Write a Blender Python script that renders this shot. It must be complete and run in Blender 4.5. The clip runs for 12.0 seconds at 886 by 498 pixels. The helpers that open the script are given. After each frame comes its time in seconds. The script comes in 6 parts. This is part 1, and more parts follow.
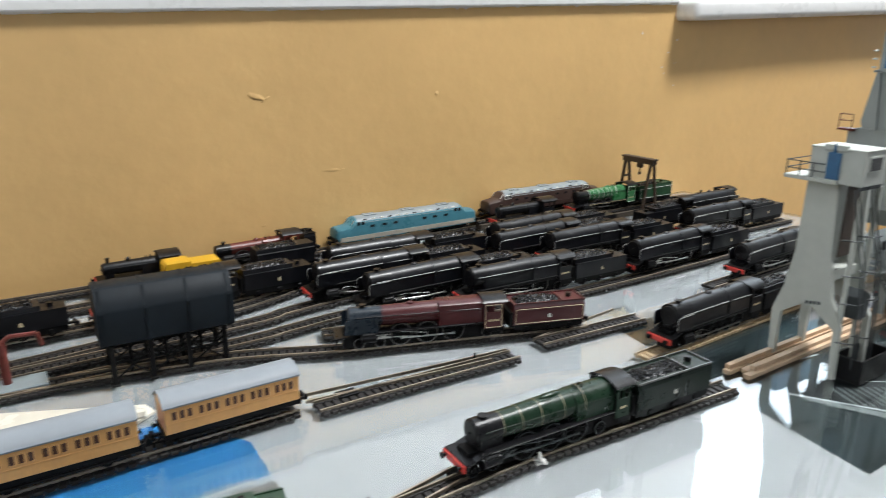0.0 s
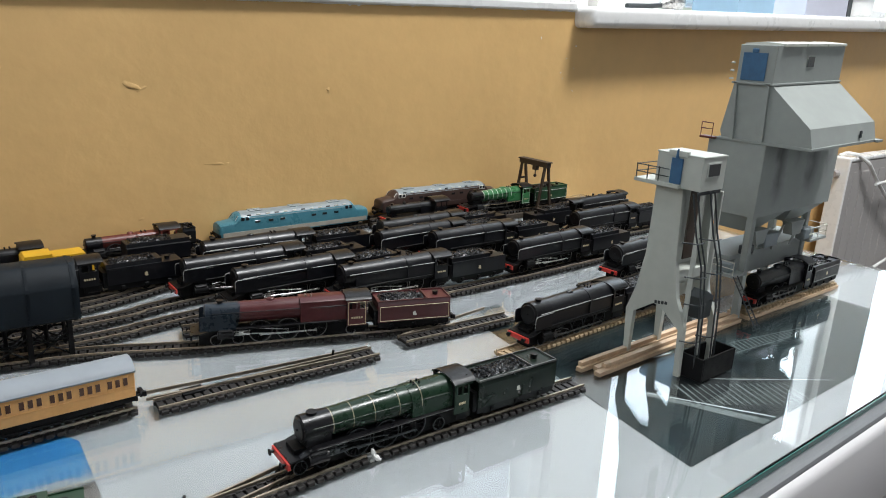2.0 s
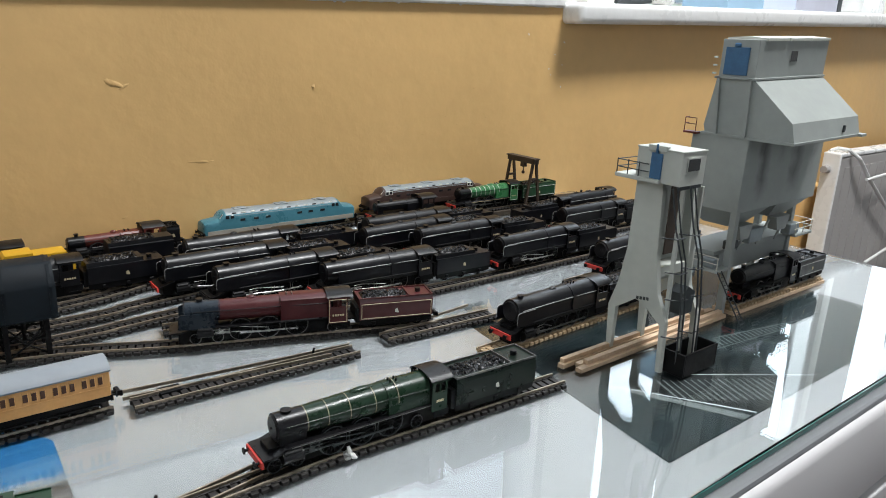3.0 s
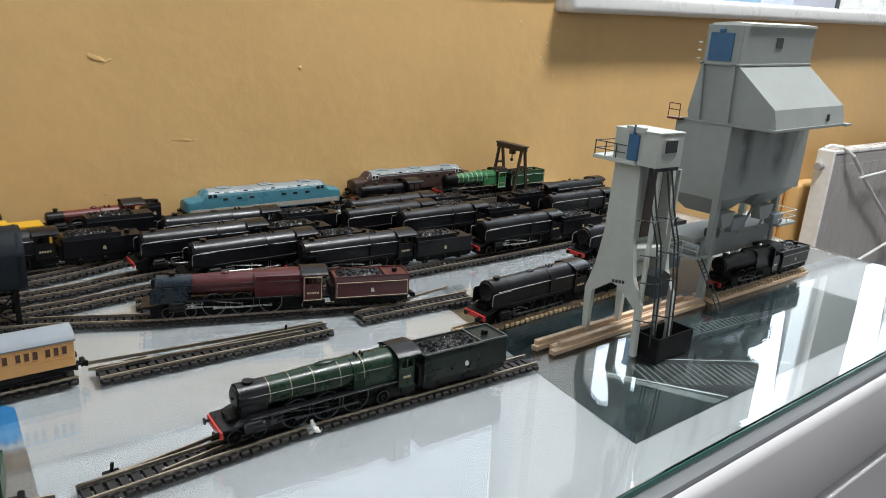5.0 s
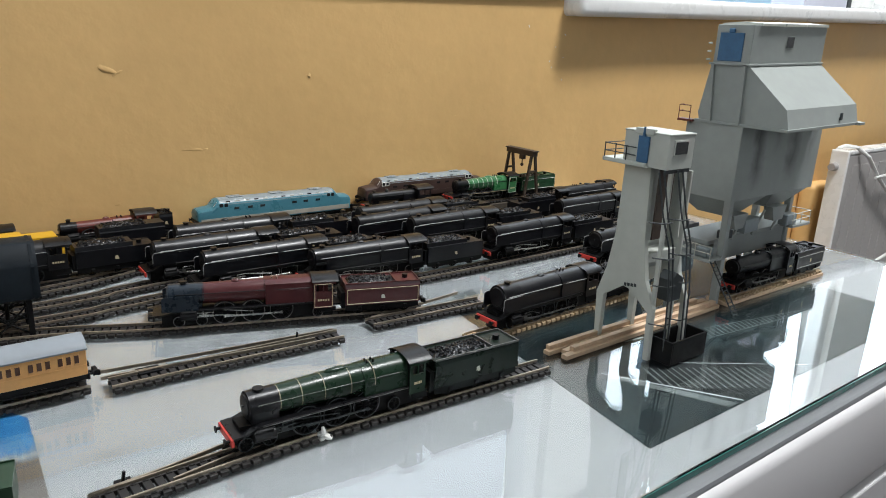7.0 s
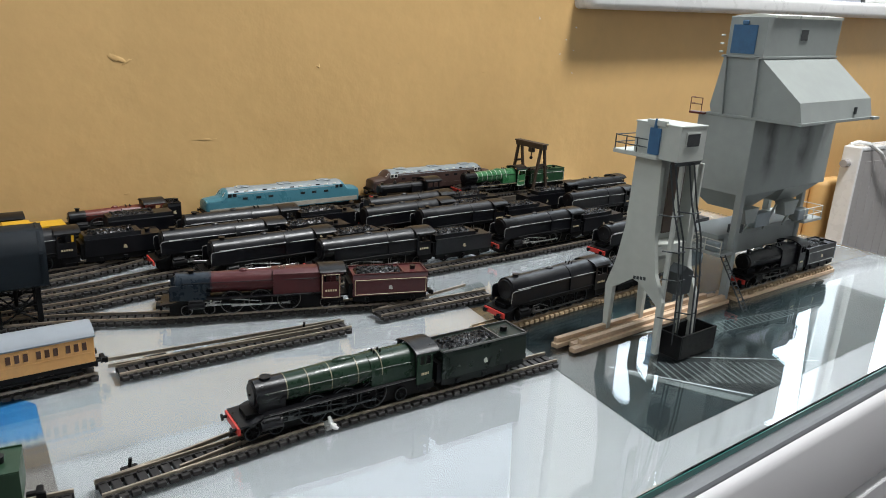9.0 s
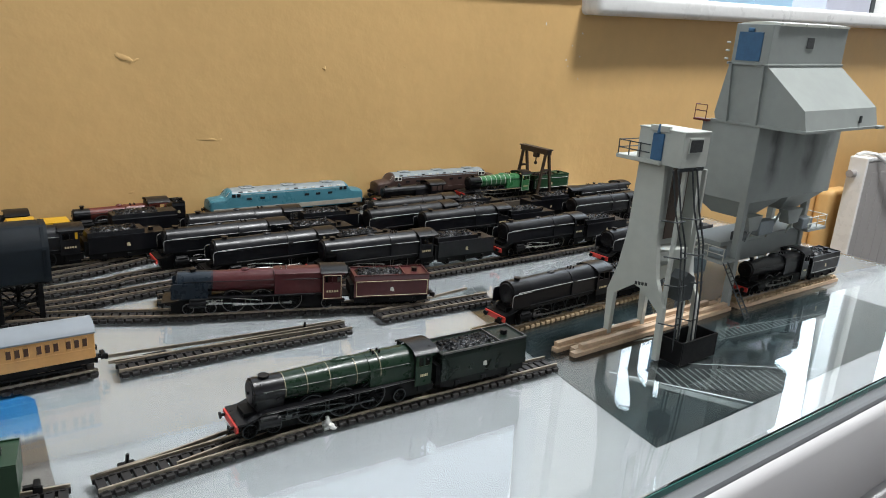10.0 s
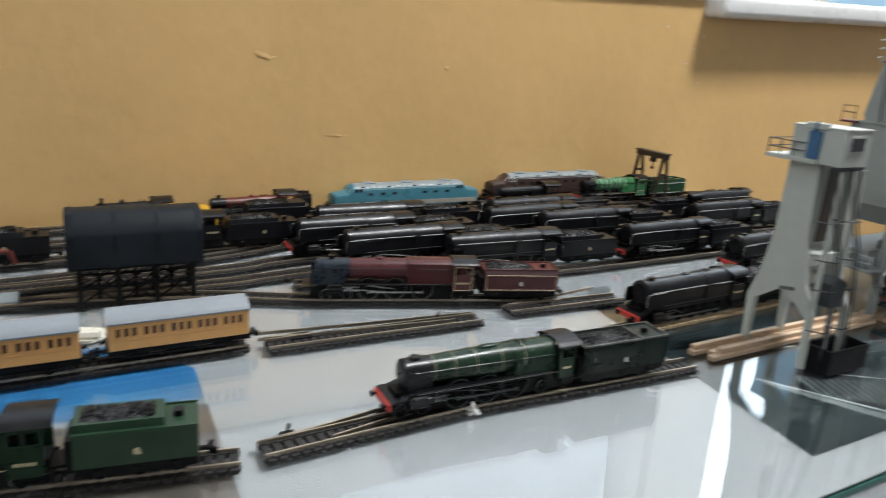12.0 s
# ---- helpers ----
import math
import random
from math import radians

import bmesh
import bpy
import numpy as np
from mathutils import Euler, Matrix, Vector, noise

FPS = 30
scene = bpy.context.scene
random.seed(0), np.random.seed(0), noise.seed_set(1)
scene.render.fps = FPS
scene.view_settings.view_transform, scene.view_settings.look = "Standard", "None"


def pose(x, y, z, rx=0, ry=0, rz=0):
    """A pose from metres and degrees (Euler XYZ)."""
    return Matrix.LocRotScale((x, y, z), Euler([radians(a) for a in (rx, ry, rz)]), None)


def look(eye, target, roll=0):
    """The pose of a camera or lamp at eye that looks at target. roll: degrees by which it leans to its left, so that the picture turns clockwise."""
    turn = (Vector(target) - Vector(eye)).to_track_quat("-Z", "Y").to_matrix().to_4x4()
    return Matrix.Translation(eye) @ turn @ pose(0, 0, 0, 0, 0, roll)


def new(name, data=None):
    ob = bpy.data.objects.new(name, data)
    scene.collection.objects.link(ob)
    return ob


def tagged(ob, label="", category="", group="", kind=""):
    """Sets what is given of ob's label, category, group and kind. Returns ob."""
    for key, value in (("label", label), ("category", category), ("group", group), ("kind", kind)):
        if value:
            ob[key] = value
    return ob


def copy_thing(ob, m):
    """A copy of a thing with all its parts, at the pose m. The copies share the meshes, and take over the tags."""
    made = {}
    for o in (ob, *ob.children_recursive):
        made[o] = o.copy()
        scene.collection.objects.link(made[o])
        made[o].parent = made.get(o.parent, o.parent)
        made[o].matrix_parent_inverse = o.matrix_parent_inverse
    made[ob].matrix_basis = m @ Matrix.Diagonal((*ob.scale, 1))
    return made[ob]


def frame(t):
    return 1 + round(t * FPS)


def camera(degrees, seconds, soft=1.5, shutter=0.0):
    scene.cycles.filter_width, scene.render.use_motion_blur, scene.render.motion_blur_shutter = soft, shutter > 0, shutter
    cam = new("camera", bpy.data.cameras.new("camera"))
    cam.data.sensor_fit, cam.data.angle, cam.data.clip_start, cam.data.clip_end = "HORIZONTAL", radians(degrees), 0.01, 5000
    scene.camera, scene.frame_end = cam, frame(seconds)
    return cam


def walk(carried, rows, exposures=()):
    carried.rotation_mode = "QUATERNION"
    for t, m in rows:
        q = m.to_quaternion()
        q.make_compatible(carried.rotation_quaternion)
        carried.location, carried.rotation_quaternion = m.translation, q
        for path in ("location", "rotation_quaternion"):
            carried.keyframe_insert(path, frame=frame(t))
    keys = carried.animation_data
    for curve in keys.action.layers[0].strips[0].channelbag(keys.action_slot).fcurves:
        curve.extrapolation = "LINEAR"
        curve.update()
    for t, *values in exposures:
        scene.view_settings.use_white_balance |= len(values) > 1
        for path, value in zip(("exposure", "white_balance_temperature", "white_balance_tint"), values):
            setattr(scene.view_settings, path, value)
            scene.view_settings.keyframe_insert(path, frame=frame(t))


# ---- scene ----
cam = camera(63.95, 12.0, soft=0.95, shutter=0.5)
PATH = [
    (0, (-0.68527, -0.54950, 0.95541), (-0.15518, 0.24922, 0.67072), 0.41),
    (0.5, (-0.66964, -0.56268, 0.95885), (-0.09247, 0.20732, 0.68687), 1.29),
    (1, (-0.65622, -0.56929, 0.95573), (-0.05948, 0.18549, 0.68331), 2.33),
    (1.5, (-0.65460, -0.57268, 0.95712), (-0.04984, 0.17537, 0.68384), 2.89),
    (2, (-0.65027, -0.57472, 0.95461), (-0.04853, 0.17266, 0.67295), 2.83),
    (2.5, (-0.64574, -0.57662, 0.95218), (-0.04061, 0.16585, 0.66483), 2.42),
    (3, (-0.64200, -0.57904, 0.95377), (-0.03720, 0.16490, 0.66958), 2.59),
    (5, (-0.63121, -0.58722, 0.94556), (-0.02623, 0.15367, 0.65387), 3.81),
    (5.5, (-0.62921, -0.58642, 0.94452), (-0.02388, 0.15557, 0.65639), 3.52),
    (6, (-0.63089, -0.58648, 0.94617), (-0.03265, 0.16232, 0.66082), 2.92),
    (6.5, (-0.63080, -0.58779, 0.94527), (-0.03611, 0.16434, 0.66130), 2.72),
    (7, (-0.62948, -0.58721, 0.94434), (-0.03695, 0.16687, 0.66102), 2.76),
    (9, (-0.62894, -0.58609, 0.94217), (-0.04602, 0.17238, 0.65074), 3.13),
    (9.5, (-0.62788, -0.58709, 0.94153), (-0.05024, 0.17455, 0.64786), 3.25),
    (10, (-0.62774, -0.58761, 0.94088), (-0.04942, 0.17682, 0.65594), 3.89),
    (10.5, (-0.62831, -0.58759, 0.94130), (-0.05053, 0.17723, 0.65631), 4.33),
    (11, (-0.62994, -0.58622, 0.93801), (-0.05839, 0.18307, 0.65251), 4.08),
    (11.5, (-0.63461, -0.58826, 0.93961), (-0.08195, 0.19826, 0.66400), 3.67),
    (12, (-0.65358, -0.57587, 0.93115), (-0.17180, 0.25434, 0.65071), 4.06),
]
walk(cam, [(t, look(eye, target, roll)) for t, eye, target, roll in PATH],
     exposures=((0, -0.17), (1.0, -0.19), (1.3, -0.34), (1.6, -0.42), (12, -0.42)))
# camera end
# ---- world and light ----
world = bpy.data.worlds.new("world")
scene.world = world
world.use_nodes = True
wn = world.node_tree
sky = wn.nodes.new("ShaderNodeTexSky")
sky.sky_type, sky.sun_disc = "NISHITA", False
sky.sun_elevation, sky.sun_rotation = radians(38), radians(200)
wn.links.new(sky.outputs[0], wn.nodes["Background"].inputs[0])
wn.nodes["Background"].inputs[1].default_value = 0.12

def area_lamp(name, m, sx, sy, watts, colour):
    data = bpy.data.lights.new(name, "AREA")
    data.shape, data.size, data.size_y, data.energy, data.color = "RECTANGLE", sx, sy, watts, colour
    ob = new(name, data)
    ob.matrix_world = m
    return ob

# daylight in the wide window over the sill; the lamps over the chest and behind and beside the camera are added,
# sources unseen
area_lamp("window_daylight", look((0.805, 0.215, 1.53), (0.805, -1.0, 1.45)), 0.91, 0.94, 18.5, (0.80, 0.91, 1.0))
area_lamp("window_daylight", look((1.75, 0.215, 1.53), (1.75, -1.0, 1.45)), 0.44, 0.94, 7.7, (0.80, 0.91, 1.0))
area_lamp("long_window_daylight", look((-0.64, 0.215, 1.57), (-0.64, -1.0, 1.50)), 1.64, 0.88, 8.0, (0.86, 0.94, 1.0))
# overhead fill, placed for the wall's brightness and the sill's shadow; no rooflight known
area_lamp("overhead_fill", pose(0.20, -0.58, 2.46), 0.42, 0.24, 55, (0.97, 0.985, 1.0))
# west fill for the towers' west-facing sides; its far window is assumed
area_lamp("west_fill", look((-2.60, -0.62, 1.86), (-0.2, -0.38, 0.90)), 1.16, 0.90, 12.5, (0.95, 0.99, 0.98))
# added south fill for the wall and near faces; no window known there
area_lamp("south_fill", look((-0.45, -2.56, 1.55), (-0.35, 0.0, 0.95)), 0.96, 1.06, 4.5, (0.96, 0.98, 1.0))

# ---- materials ----
def material(name, colour, rough=0.5, metal=0.0, vary=0.12, scale=300.0, bump=0.0, spec=0.5, coat=0.0, random_tint=0.0, fine=4.0):
    m = bpy.data.materials.new(name)
    m.use_nodes = True
    nt = m.node_tree
    b = nt.nodes["Principled BSDF"]
    b.inputs["Roughness"].default_value, b.inputs["Metallic"].default_value = rough, metal
    b.inputs["Specular IOR Level"].default_value, b.inputs["Coat Weight"].default_value = spec, coat
    co = nt.nodes.new("ShaderNodeTexCoord")
    big, small = nt.nodes.new("ShaderNodeTexNoise"), nt.nodes.new("ShaderNodeTexNoise")
    big.inputs["Scale"].default_value, small.inputs["Scale"].default_value = scale, scale * fine
    big.inputs["Detail"].default_value = 5
    small.inputs["Detail"].default_value = 3
    for n in (big, small):
        nt.links.new(co.outputs["Object"], n.inputs["Vector"])
    mix = nt.nodes.new("ShaderNodeMath")
    mix.operation = "MULTIPLY_ADD"
    mix.inputs[1].default_value = 0.4
    nt.links.new(small.outputs["Fac"], mix.inputs[0])
    nt.links.new(big.outputs["Fac"], mix.inputs[2])
    ramp = nt.nodes.new("ShaderNodeMapRange")
    ramp.inputs[1].default_value, ramp.inputs[2].default_value = 0.45, 0.95
    ramp.inputs[3].default_value, ramp.inputs[4].default_value = 1 - vary, 1 + vary
    nt.links.new(mix.outputs[0], ramp.inputs[0])
    value = ramp.outputs[0]
    if random_tint:
        info = nt.nodes.new("ShaderNodeObjectInfo")
        r2 = nt.nodes.new("ShaderNodeMapRange")
        r2.inputs[3].default_value, r2.inputs[4].default_value = 1 - random_tint, 1 + random_tint
        nt.links.new(info.outputs["Random"], r2.inputs[0])
        mul = nt.nodes.new("ShaderNodeMath")
        mul.operation = "MULTIPLY"
        nt.links.new(value, mul.inputs[0])
        nt.links.new(r2.outputs[0], mul.inputs[1])
        value = mul.outputs[0]
    tint = nt.nodes.new("ShaderNodeVectorMath")
    tint.operation = "SCALE"
    tint.inputs[0].default_value = colour
    nt.links.new(value, tint.inputs["Scale"])
    nt.links.new(tint.outputs[0], b.inputs["Base Color"])
    rr = nt.nodes.new("ShaderNodeMapRange")
    rr.inputs[1].default_value, rr.inputs[2].default_value = 0.45, 0.95
    rr.inputs[3].default_value, rr.inputs[4].default_value = max(0.02, rough - 0.08), min(1, rough + 0.08)
    nt.links.new(mix.outputs[0], rr.inputs[0])
    nt.links.new(rr.outputs[0], b.inputs["Roughness"])
    if bump:
        bm_ = nt.nodes.new("ShaderNodeBump")
        bm_.inputs["Strength"].default_value = 1.0
        bm_.inputs["Distance"].default_value = bump
        nt.links.new(mix.outputs[0], bm_.inputs["Height"])
        nt.links.new(bm_.outputs[0], b.inputs["Normal"])
    return m

BLACK = material("black_paint", (0.0022, 0.0026, 0.0044), 0.37, vary=0.3, scale=150, spec=0.46, bump=0.00002)
SMOKE = material("smokebox_black", (0.0032, 0.0032, 0.0042), 0.34, vary=0.3, scale=150, spec=0.36, bump=0.00004)
FRAME = material("frame_black", (0.0025, 0.0025, 0.003), 0.5, vary=0.3, scale=200, spec=0.2)
GREEN = material("locomotive_green", (0.008, 0.024, 0.012), 0.3, vary=0.15, scale=120, spec=0.3)
APPLE = material("apple_green", (0.035, 0.15, 0.055), 0.3, vary=0.12, scale=120)
MAROON = material("maroon_paint", (0.066, 0.0105, 0.012), 0.36, vary=0.14, scale=120)
DULLRED = material("weathered_red", (0.115, 0.020, 0.014), 0.4, vary=0.25, scale=160)
RED = material("buffer_red", (0.52, 0.040, 0.030), 0.4, vary=0.12, scale=300)
COAL = material("coal", (0.004, 0.004, 0.005), 0.26, vary=0.5, scale=900, bump=0.0002, spec=0.3)
STEEL = material("bright_steel", (0.55, 0.54, 0.52), 0.3, 0.9, vary=0.15, scale=400)
DARKSTEEL = material("dull_steel", (0.20, 0.195, 0.19), 0.35, 0.9, vary=0.2, scale=400)
WHITE = material("white_lining", (0.72, 0.71, 0.66), 0.5, vary=0.08, scale=400)
CREAM = material("cream_lining", (0.55, 0.45, 0.28), 0.5, vary=0.08, scale=400)
GLAZE = material("dark_glazing", (0.02, 0.022, 0.025), 0.12, vary=0.1)
BLUEDIESEL = material("pale_blue_paint", (0.055, 0.185, 0.235), 0.32, vary=0.08, scale=80)
GREYROOF = material("grey_roof_paint", (0.22, 0.26, 0.275), 0.42, vary=0.12, scale=100)
STONE = material("pale_stripe", (0.56, 0.56, 0.50), 0.45, vary=0.06, scale=100)
BROWNDIESEL = material("brown_paint", (0.050, 0.028, 0.023), 0.4, vary=0.15, scale=100)
YELLOW = material("yellow_paint", (0.62, 0.35, 0.02), 0.42, vary=0.08, scale=120)
TEAK = material("teak_panelling", (0.55, 0.29, 0.095), 0.45, vary=0.08, scale=180)
TEAKDARK = material("window_brown", (0.055, 0.020, 0.009), 0.4, vary=0.1)
COACHROOF = material("coach_roof_grey", (0.245, 0.27, 0.295), 0.55, vary=0.06, scale=60)
CONCRETE = material("concrete_grey_paint", (0.46, 0.48, 0.44), 0.6, vary=0.07, scale=40, bump=0.00008)
CONCRETE2 = material("tower_grey_paint", (0.30, 0.325, 0.31), 0.62, vary=0.08, scale=35, bump=0.00008)
BLUEDOOR = material("blue_door", (0.035, 0.12, 0.24), 0.45, vary=0.12, scale=200)
IRON = material("dark_ironwork", (0.035, 0.042, 0.045), 0.5, vary=0.2, scale=200)
RUST = material("brown_girder", (0.045, 0.028, 0.018), 0.55, vary=0.3, scale=200)
TANK = material("tank_slate_paint", (0.0045, 0.0085, 0.0125), 0.5, vary=0.2, scale=60, spec=0.22)
SLEEPER = material("sleeper_plastic", (0.011, 0.009, 0.008), 0.6, vary=0.25, scale=300, random_tint=0.2)
PALESLEEPER = material("tan_sleeper", (0.36, 0.26, 0.15), 0.6, vary=0.15, scale=300, random_tint=0.1)
EDGE = material("grey_edge_line", (0.36, 0.36, 0.35), 0.5, vary=0.2, scale=300)
RAIL = material("nickel_rail", (0.40, 0.34, 0.27), 0.5, 0.9, vary=0.2, scale=200)
WOOD = material("balsa_strip", (0.56, 0.40, 0.265), 0.6, vary=0.15, scale=120, bump=0.00006)
OCHRE = material("ochre_wall_paint", (0.70, 0.445, 0.18), 0.55, vary=0.07, scale=7, bump=0.0012, fine=9)
UPPER = material("white_wall_paint", (0.78, 0.77, 0.74), 0.7, vary=0.03, scale=6)
GLOSSWHITE = material("white_gloss_paint", (0.80, 0.80, 0.79), 0.3, vary=0.03, scale=25, bump=0.0005)
FURNITURE = material("white_furniture_foil", (0.74, 0.745, 0.75), 0.35, vary=0.02, scale=8)
# dark grey for unseen walls, to hold down bounced light
ROOMGREY = material("dim_grey_paint", (0.12, 0.125, 0.14), 0.8, vary=0.05, scale=4)
# white chest top, its colour darkened to offset the strong light from above
FURNTOP = material("darkened_table_top", (0.175, 0.183, 0.193), 0.4, vary=0.03, scale=8)
FURNSIDE = material("white_drawer_front", (0.80, 0.79, 0.795), 0.45, vary=0.02, scale=8)
RADIATOR = material("radiator_enamel", (0.36, 0.34, 0.33), 0.4, vary=0.03, scale=20)
WIRE = material("white_coated_wire", (0.78, 0.78, 0.76), 0.4, vary=0.03)
CORK = material("dark_cork", (0.05, 0.038, 0.026), 0.8, vary=0.3, scale=300)
SLATE = material("blue_black_paint", (0.011, 0.019, 0.029), 0.3, vary=0.2, scale=120)
LUMP = material("solder_grey", (0.62, 0.62, 0.60), 0.5, vary=0.2, scale=400)
FLOOR = material("brown_carpet", (0.08, 0.06, 0.05), 0.9, vary=0.2, scale=60)
CLEAR = material("translucent_sleeve", (0.70, 0.66, 0.56), 0.25, vary=0.08, scale=30)

def glass_material():
    m = bpy.data.materials.new("table_glass")
    m.use_nodes = True
    b = m.node_tree.nodes["Principled BSDF"]
    b.inputs["Base Color"].default_value = (0.95, 0.98, 0.972, 1)
    b.inputs["Roughness"].default_value = 0.0
    b.inputs["Transmission Weight"].default_value = 1.0
    b.inputs["IOR"].default_value = 1.5
    return m
GLASS = glass_material()
GLASSEDGE = material("green_glass_edge", (0.02, 0.12, 0.10), 0.15, vary=0.1, scale=60)

# ---- building helpers ----
MM = 0.001

def part(name, bm, mat, parent=None, label="", smooth=False, scale=MM):
    """Links a bmesh as one mesh object, under a thing or a part."""
    bmesh.ops.scale(bm, vec=(scale, scale, scale), verts=bm.verts)
    me = bpy.data.meshes.new(name)
    bm.to_mesh(me)
    bm.free()
    me.materials.append(mat)
    if smooth:
        for p in me.polygons:
            p.use_smooth = True
        me.set_sharp_from_angle(angle=radians(35))
    ob = new(name, me)
    if parent:
        ob.parent = parent
    if label:
        ob["label"] = label
    return ob

def box(bm, x0, x1, y0, y1, z0, z1, bevel=0.0, seg=1):
    r = bmesh.ops.create_cube(bm, size=1)
    vs = r["verts"]
    for v in vs:
        v.co = Vector(((x0 + x1) / 2 + v.co.x * (x1 - x0), (y0 + y1) / 2 + v.co.y * (y1 - y0), (z0 + z1) / 2 + v.co.z * (z1 - z0)))
    if bevel:
        es = list({e for v in vs for e in v.link_edges})
        bmesh.ops.bevel(bm, geom=es, offset=bevel, segments=seg, affect="EDGES", profile=0.5)

def rod(bm, p0, p1, r0, r1=None, seg=8, caps=True):
    p0, p1 = Vector(p0), Vector(p1)
    d = p1 - p0
    q = d.to_track_quat("Z", "Y").to_matrix().to_4x4()
    bmesh.ops.create_cone(bm, cap_ends=caps, segments=seg, radius1=r0, radius2=r0 if r1 is None else r1, depth=d.length,
                          matrix=Matrix.Translation((p0 + p1) / 2) @ q)

def wire(bm, pts, r, seg=6):
    for a, b in zip(pts[:-1], pts[1:]):
        rod(bm, a, b, r, seg=seg)

def prism(bm, poly, axis, a, b):
    """Extrudes a 2D outline along an axis from a to b. Outline axes: x: (y, z); y: (x, z); z: (x, y)."""
    def at(p, w):
        return {"x": (w, p[0], p[1]), "y": (p[0], w, p[1]), "z": (p[0], p[1], w)}[axis]
    lo = [bm.verts.new(at(p, a)) for p in poly]
    hi = [bm.verts.new(at(p, b)) for p in poly]
    n = len(poly)
    faces = [bm.faces.new(lo), bm.faces.new(hi)]
    for i in range(n):
        faces.append(bm.faces.new((lo[i], lo[(i + 1) % n], hi[(i + 1) % n], hi[i])))
    bmesh.ops.recalc_face_normals(bm, faces=faces)

def lathe(bm, prof, zc, seg=24, flat=0.0):
    """A body of circles along x: prof is a list of (x, radius[, centre height])."""
    rings = []
    for p in prof:
        x, r = p[0], p[1]
        c = p[2] if len(p) > 2 else zc
        rings.append([bm.verts.new((x, r * math.sin(2 * math.pi * i / seg), c + r * math.cos(2 * math.pi * i / seg))) for i in range(seg)])
    for a, b in zip(rings[:-1], rings[1:]):
        for i in range(seg):
            bm.faces.new((a[i], a[(i + 1) % seg], b[(i + 1) % seg], b[i]))
    bm.faces.new(list(reversed(rings[0])))
    bm.faces.new(rings[-1])
    bmesh.ops.recalc_face_normals(bm, faces=bm.faces)

def hoop(bm, x, r, zc, w, thick, seg=24, a0=0.0, a1=360.0):
    """A band round a boiler at x."""
    n = seg
    ring = []
    for i in range(n + 1):
        a = radians(a0 + (a1 - a0) * i / n)
        ring.append([bm.verts.new((x + dx, rr * math.sin(a), zc + rr * math.cos(a))) for dx, rr in ((-w / 2, r), (-w / 2, r + thick), (w / 2, r + thick), (w / 2, r))])
    for p, q in zip(ring[:-1], ring[1:]):
        for k in range(4):
            bm.faces.new((p[k], p[(k + 1) % 4], q[(k + 1) % 4], q[k]))
    bmesh.ops.recalc_face_normals(bm, faces=bm.faces)

def wheel_mesh(bm, x, y, z, r, spokes, side, w=1.1):
    """A spoked wheel standing in the xz plane, in one piece; side -1 or 1 gives the outer face."""
    n = 2 * spokes
    step = 2 * math.pi / spokes
    def ring(rad, yy, half):
        return [bm.verts.new((x + rad * math.cos(step * (i // 2) + (half if i % 2 else -half) * step), yy, z + rad * math.sin(step * (i // 2) + (half if i % 2 else -half) * step))) for i in range(n)]
    yo, yi = y + side * w / 2, y - side * w / 2
    a, b, c = ring(r, yo, 0.25), ring(r * 0.84, yo, 0.17), ring(r * 0.84, yi, 0.17)
    d, e = ring(r * 1.06, yi, 0.25), ring(r, yi + side * 0.3, 0.25)
    h, g = ring(r * 0.22, yo, 0.3), ring(r * 0.22, yi, 0.3)
    def quad(p, q, i):
        k = (i + 1) % n
        bm.faces.new((p[i], p[k], q[k], q[i]))
    for i in range(n):
        for p, q in ((a, b), (c, d), (d, e), (e, a)):
            quad(p, q, i)
        if i % 2 == 0:
            quad(b, h, i)
            quad(g, c, i)
            k = i + 1
            bm.faces.new((b[i], h[i], g[i], c[i]))
            bm.faces.new((b[k], c[k], g[k], h[k]))
        else:
            quad(b, c, i)
            quad(h, g, i)
    bm.faces.new(h)
    bm.faces.new(g)
    bmesh.ops.recalc_face_normals(bm, faces=bm.faces)

def empty(name, label, category, group="", kind=""):
    ob = new(name)
    ob.empty_display_size = 0.01
    return tagged(ob, label, category, group, kind)

# ---- room ----
def block(name, x0, x1, y0, y1, z0, z1, mat, label, category, bevel=0.0, kind="structure", parent=None):
    bm = bmesh.new()
    box(bm, x0, x1, y0, y1, z0, z1, bevel, 5 if bevel > 0.005 else 2)
    ob = part(name, bm, mat, parent, scale=1.0, smooth=bevel > 0.005)
    if kind:
        tagged(ob, label, category, kind=kind)
    return ob

TOP = 0.780
EAST = 2.3
SLOPE = Matrix.Translation((0, 0, 0.976)) @ Matrix.Rotation(radians(-2.2), 4, "Y") @ Matrix.Translation((0, 0, -0.976))  # the wall's ledges run out of level with the chest
def tilted(ob):
    ob.matrix_world = SLOPE @ ob.matrix_world
    return ob

block("floor", -2.7, EAST, -2.75, 0.25, -0.1, 0.0, FLOOR, "brown carpeted floor of the room", "floor")
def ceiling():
    """A flat ceiling with an opening for the added overhead lamp."""
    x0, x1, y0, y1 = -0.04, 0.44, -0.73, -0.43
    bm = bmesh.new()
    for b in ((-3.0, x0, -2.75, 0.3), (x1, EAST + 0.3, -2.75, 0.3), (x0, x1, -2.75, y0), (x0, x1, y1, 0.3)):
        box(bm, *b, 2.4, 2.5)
    tagged(part("ceiling", bm, UPPER, scale=1.0), "plain white painted ceiling with an opening for an added lamp", "ceiling", kind="structure")
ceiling()
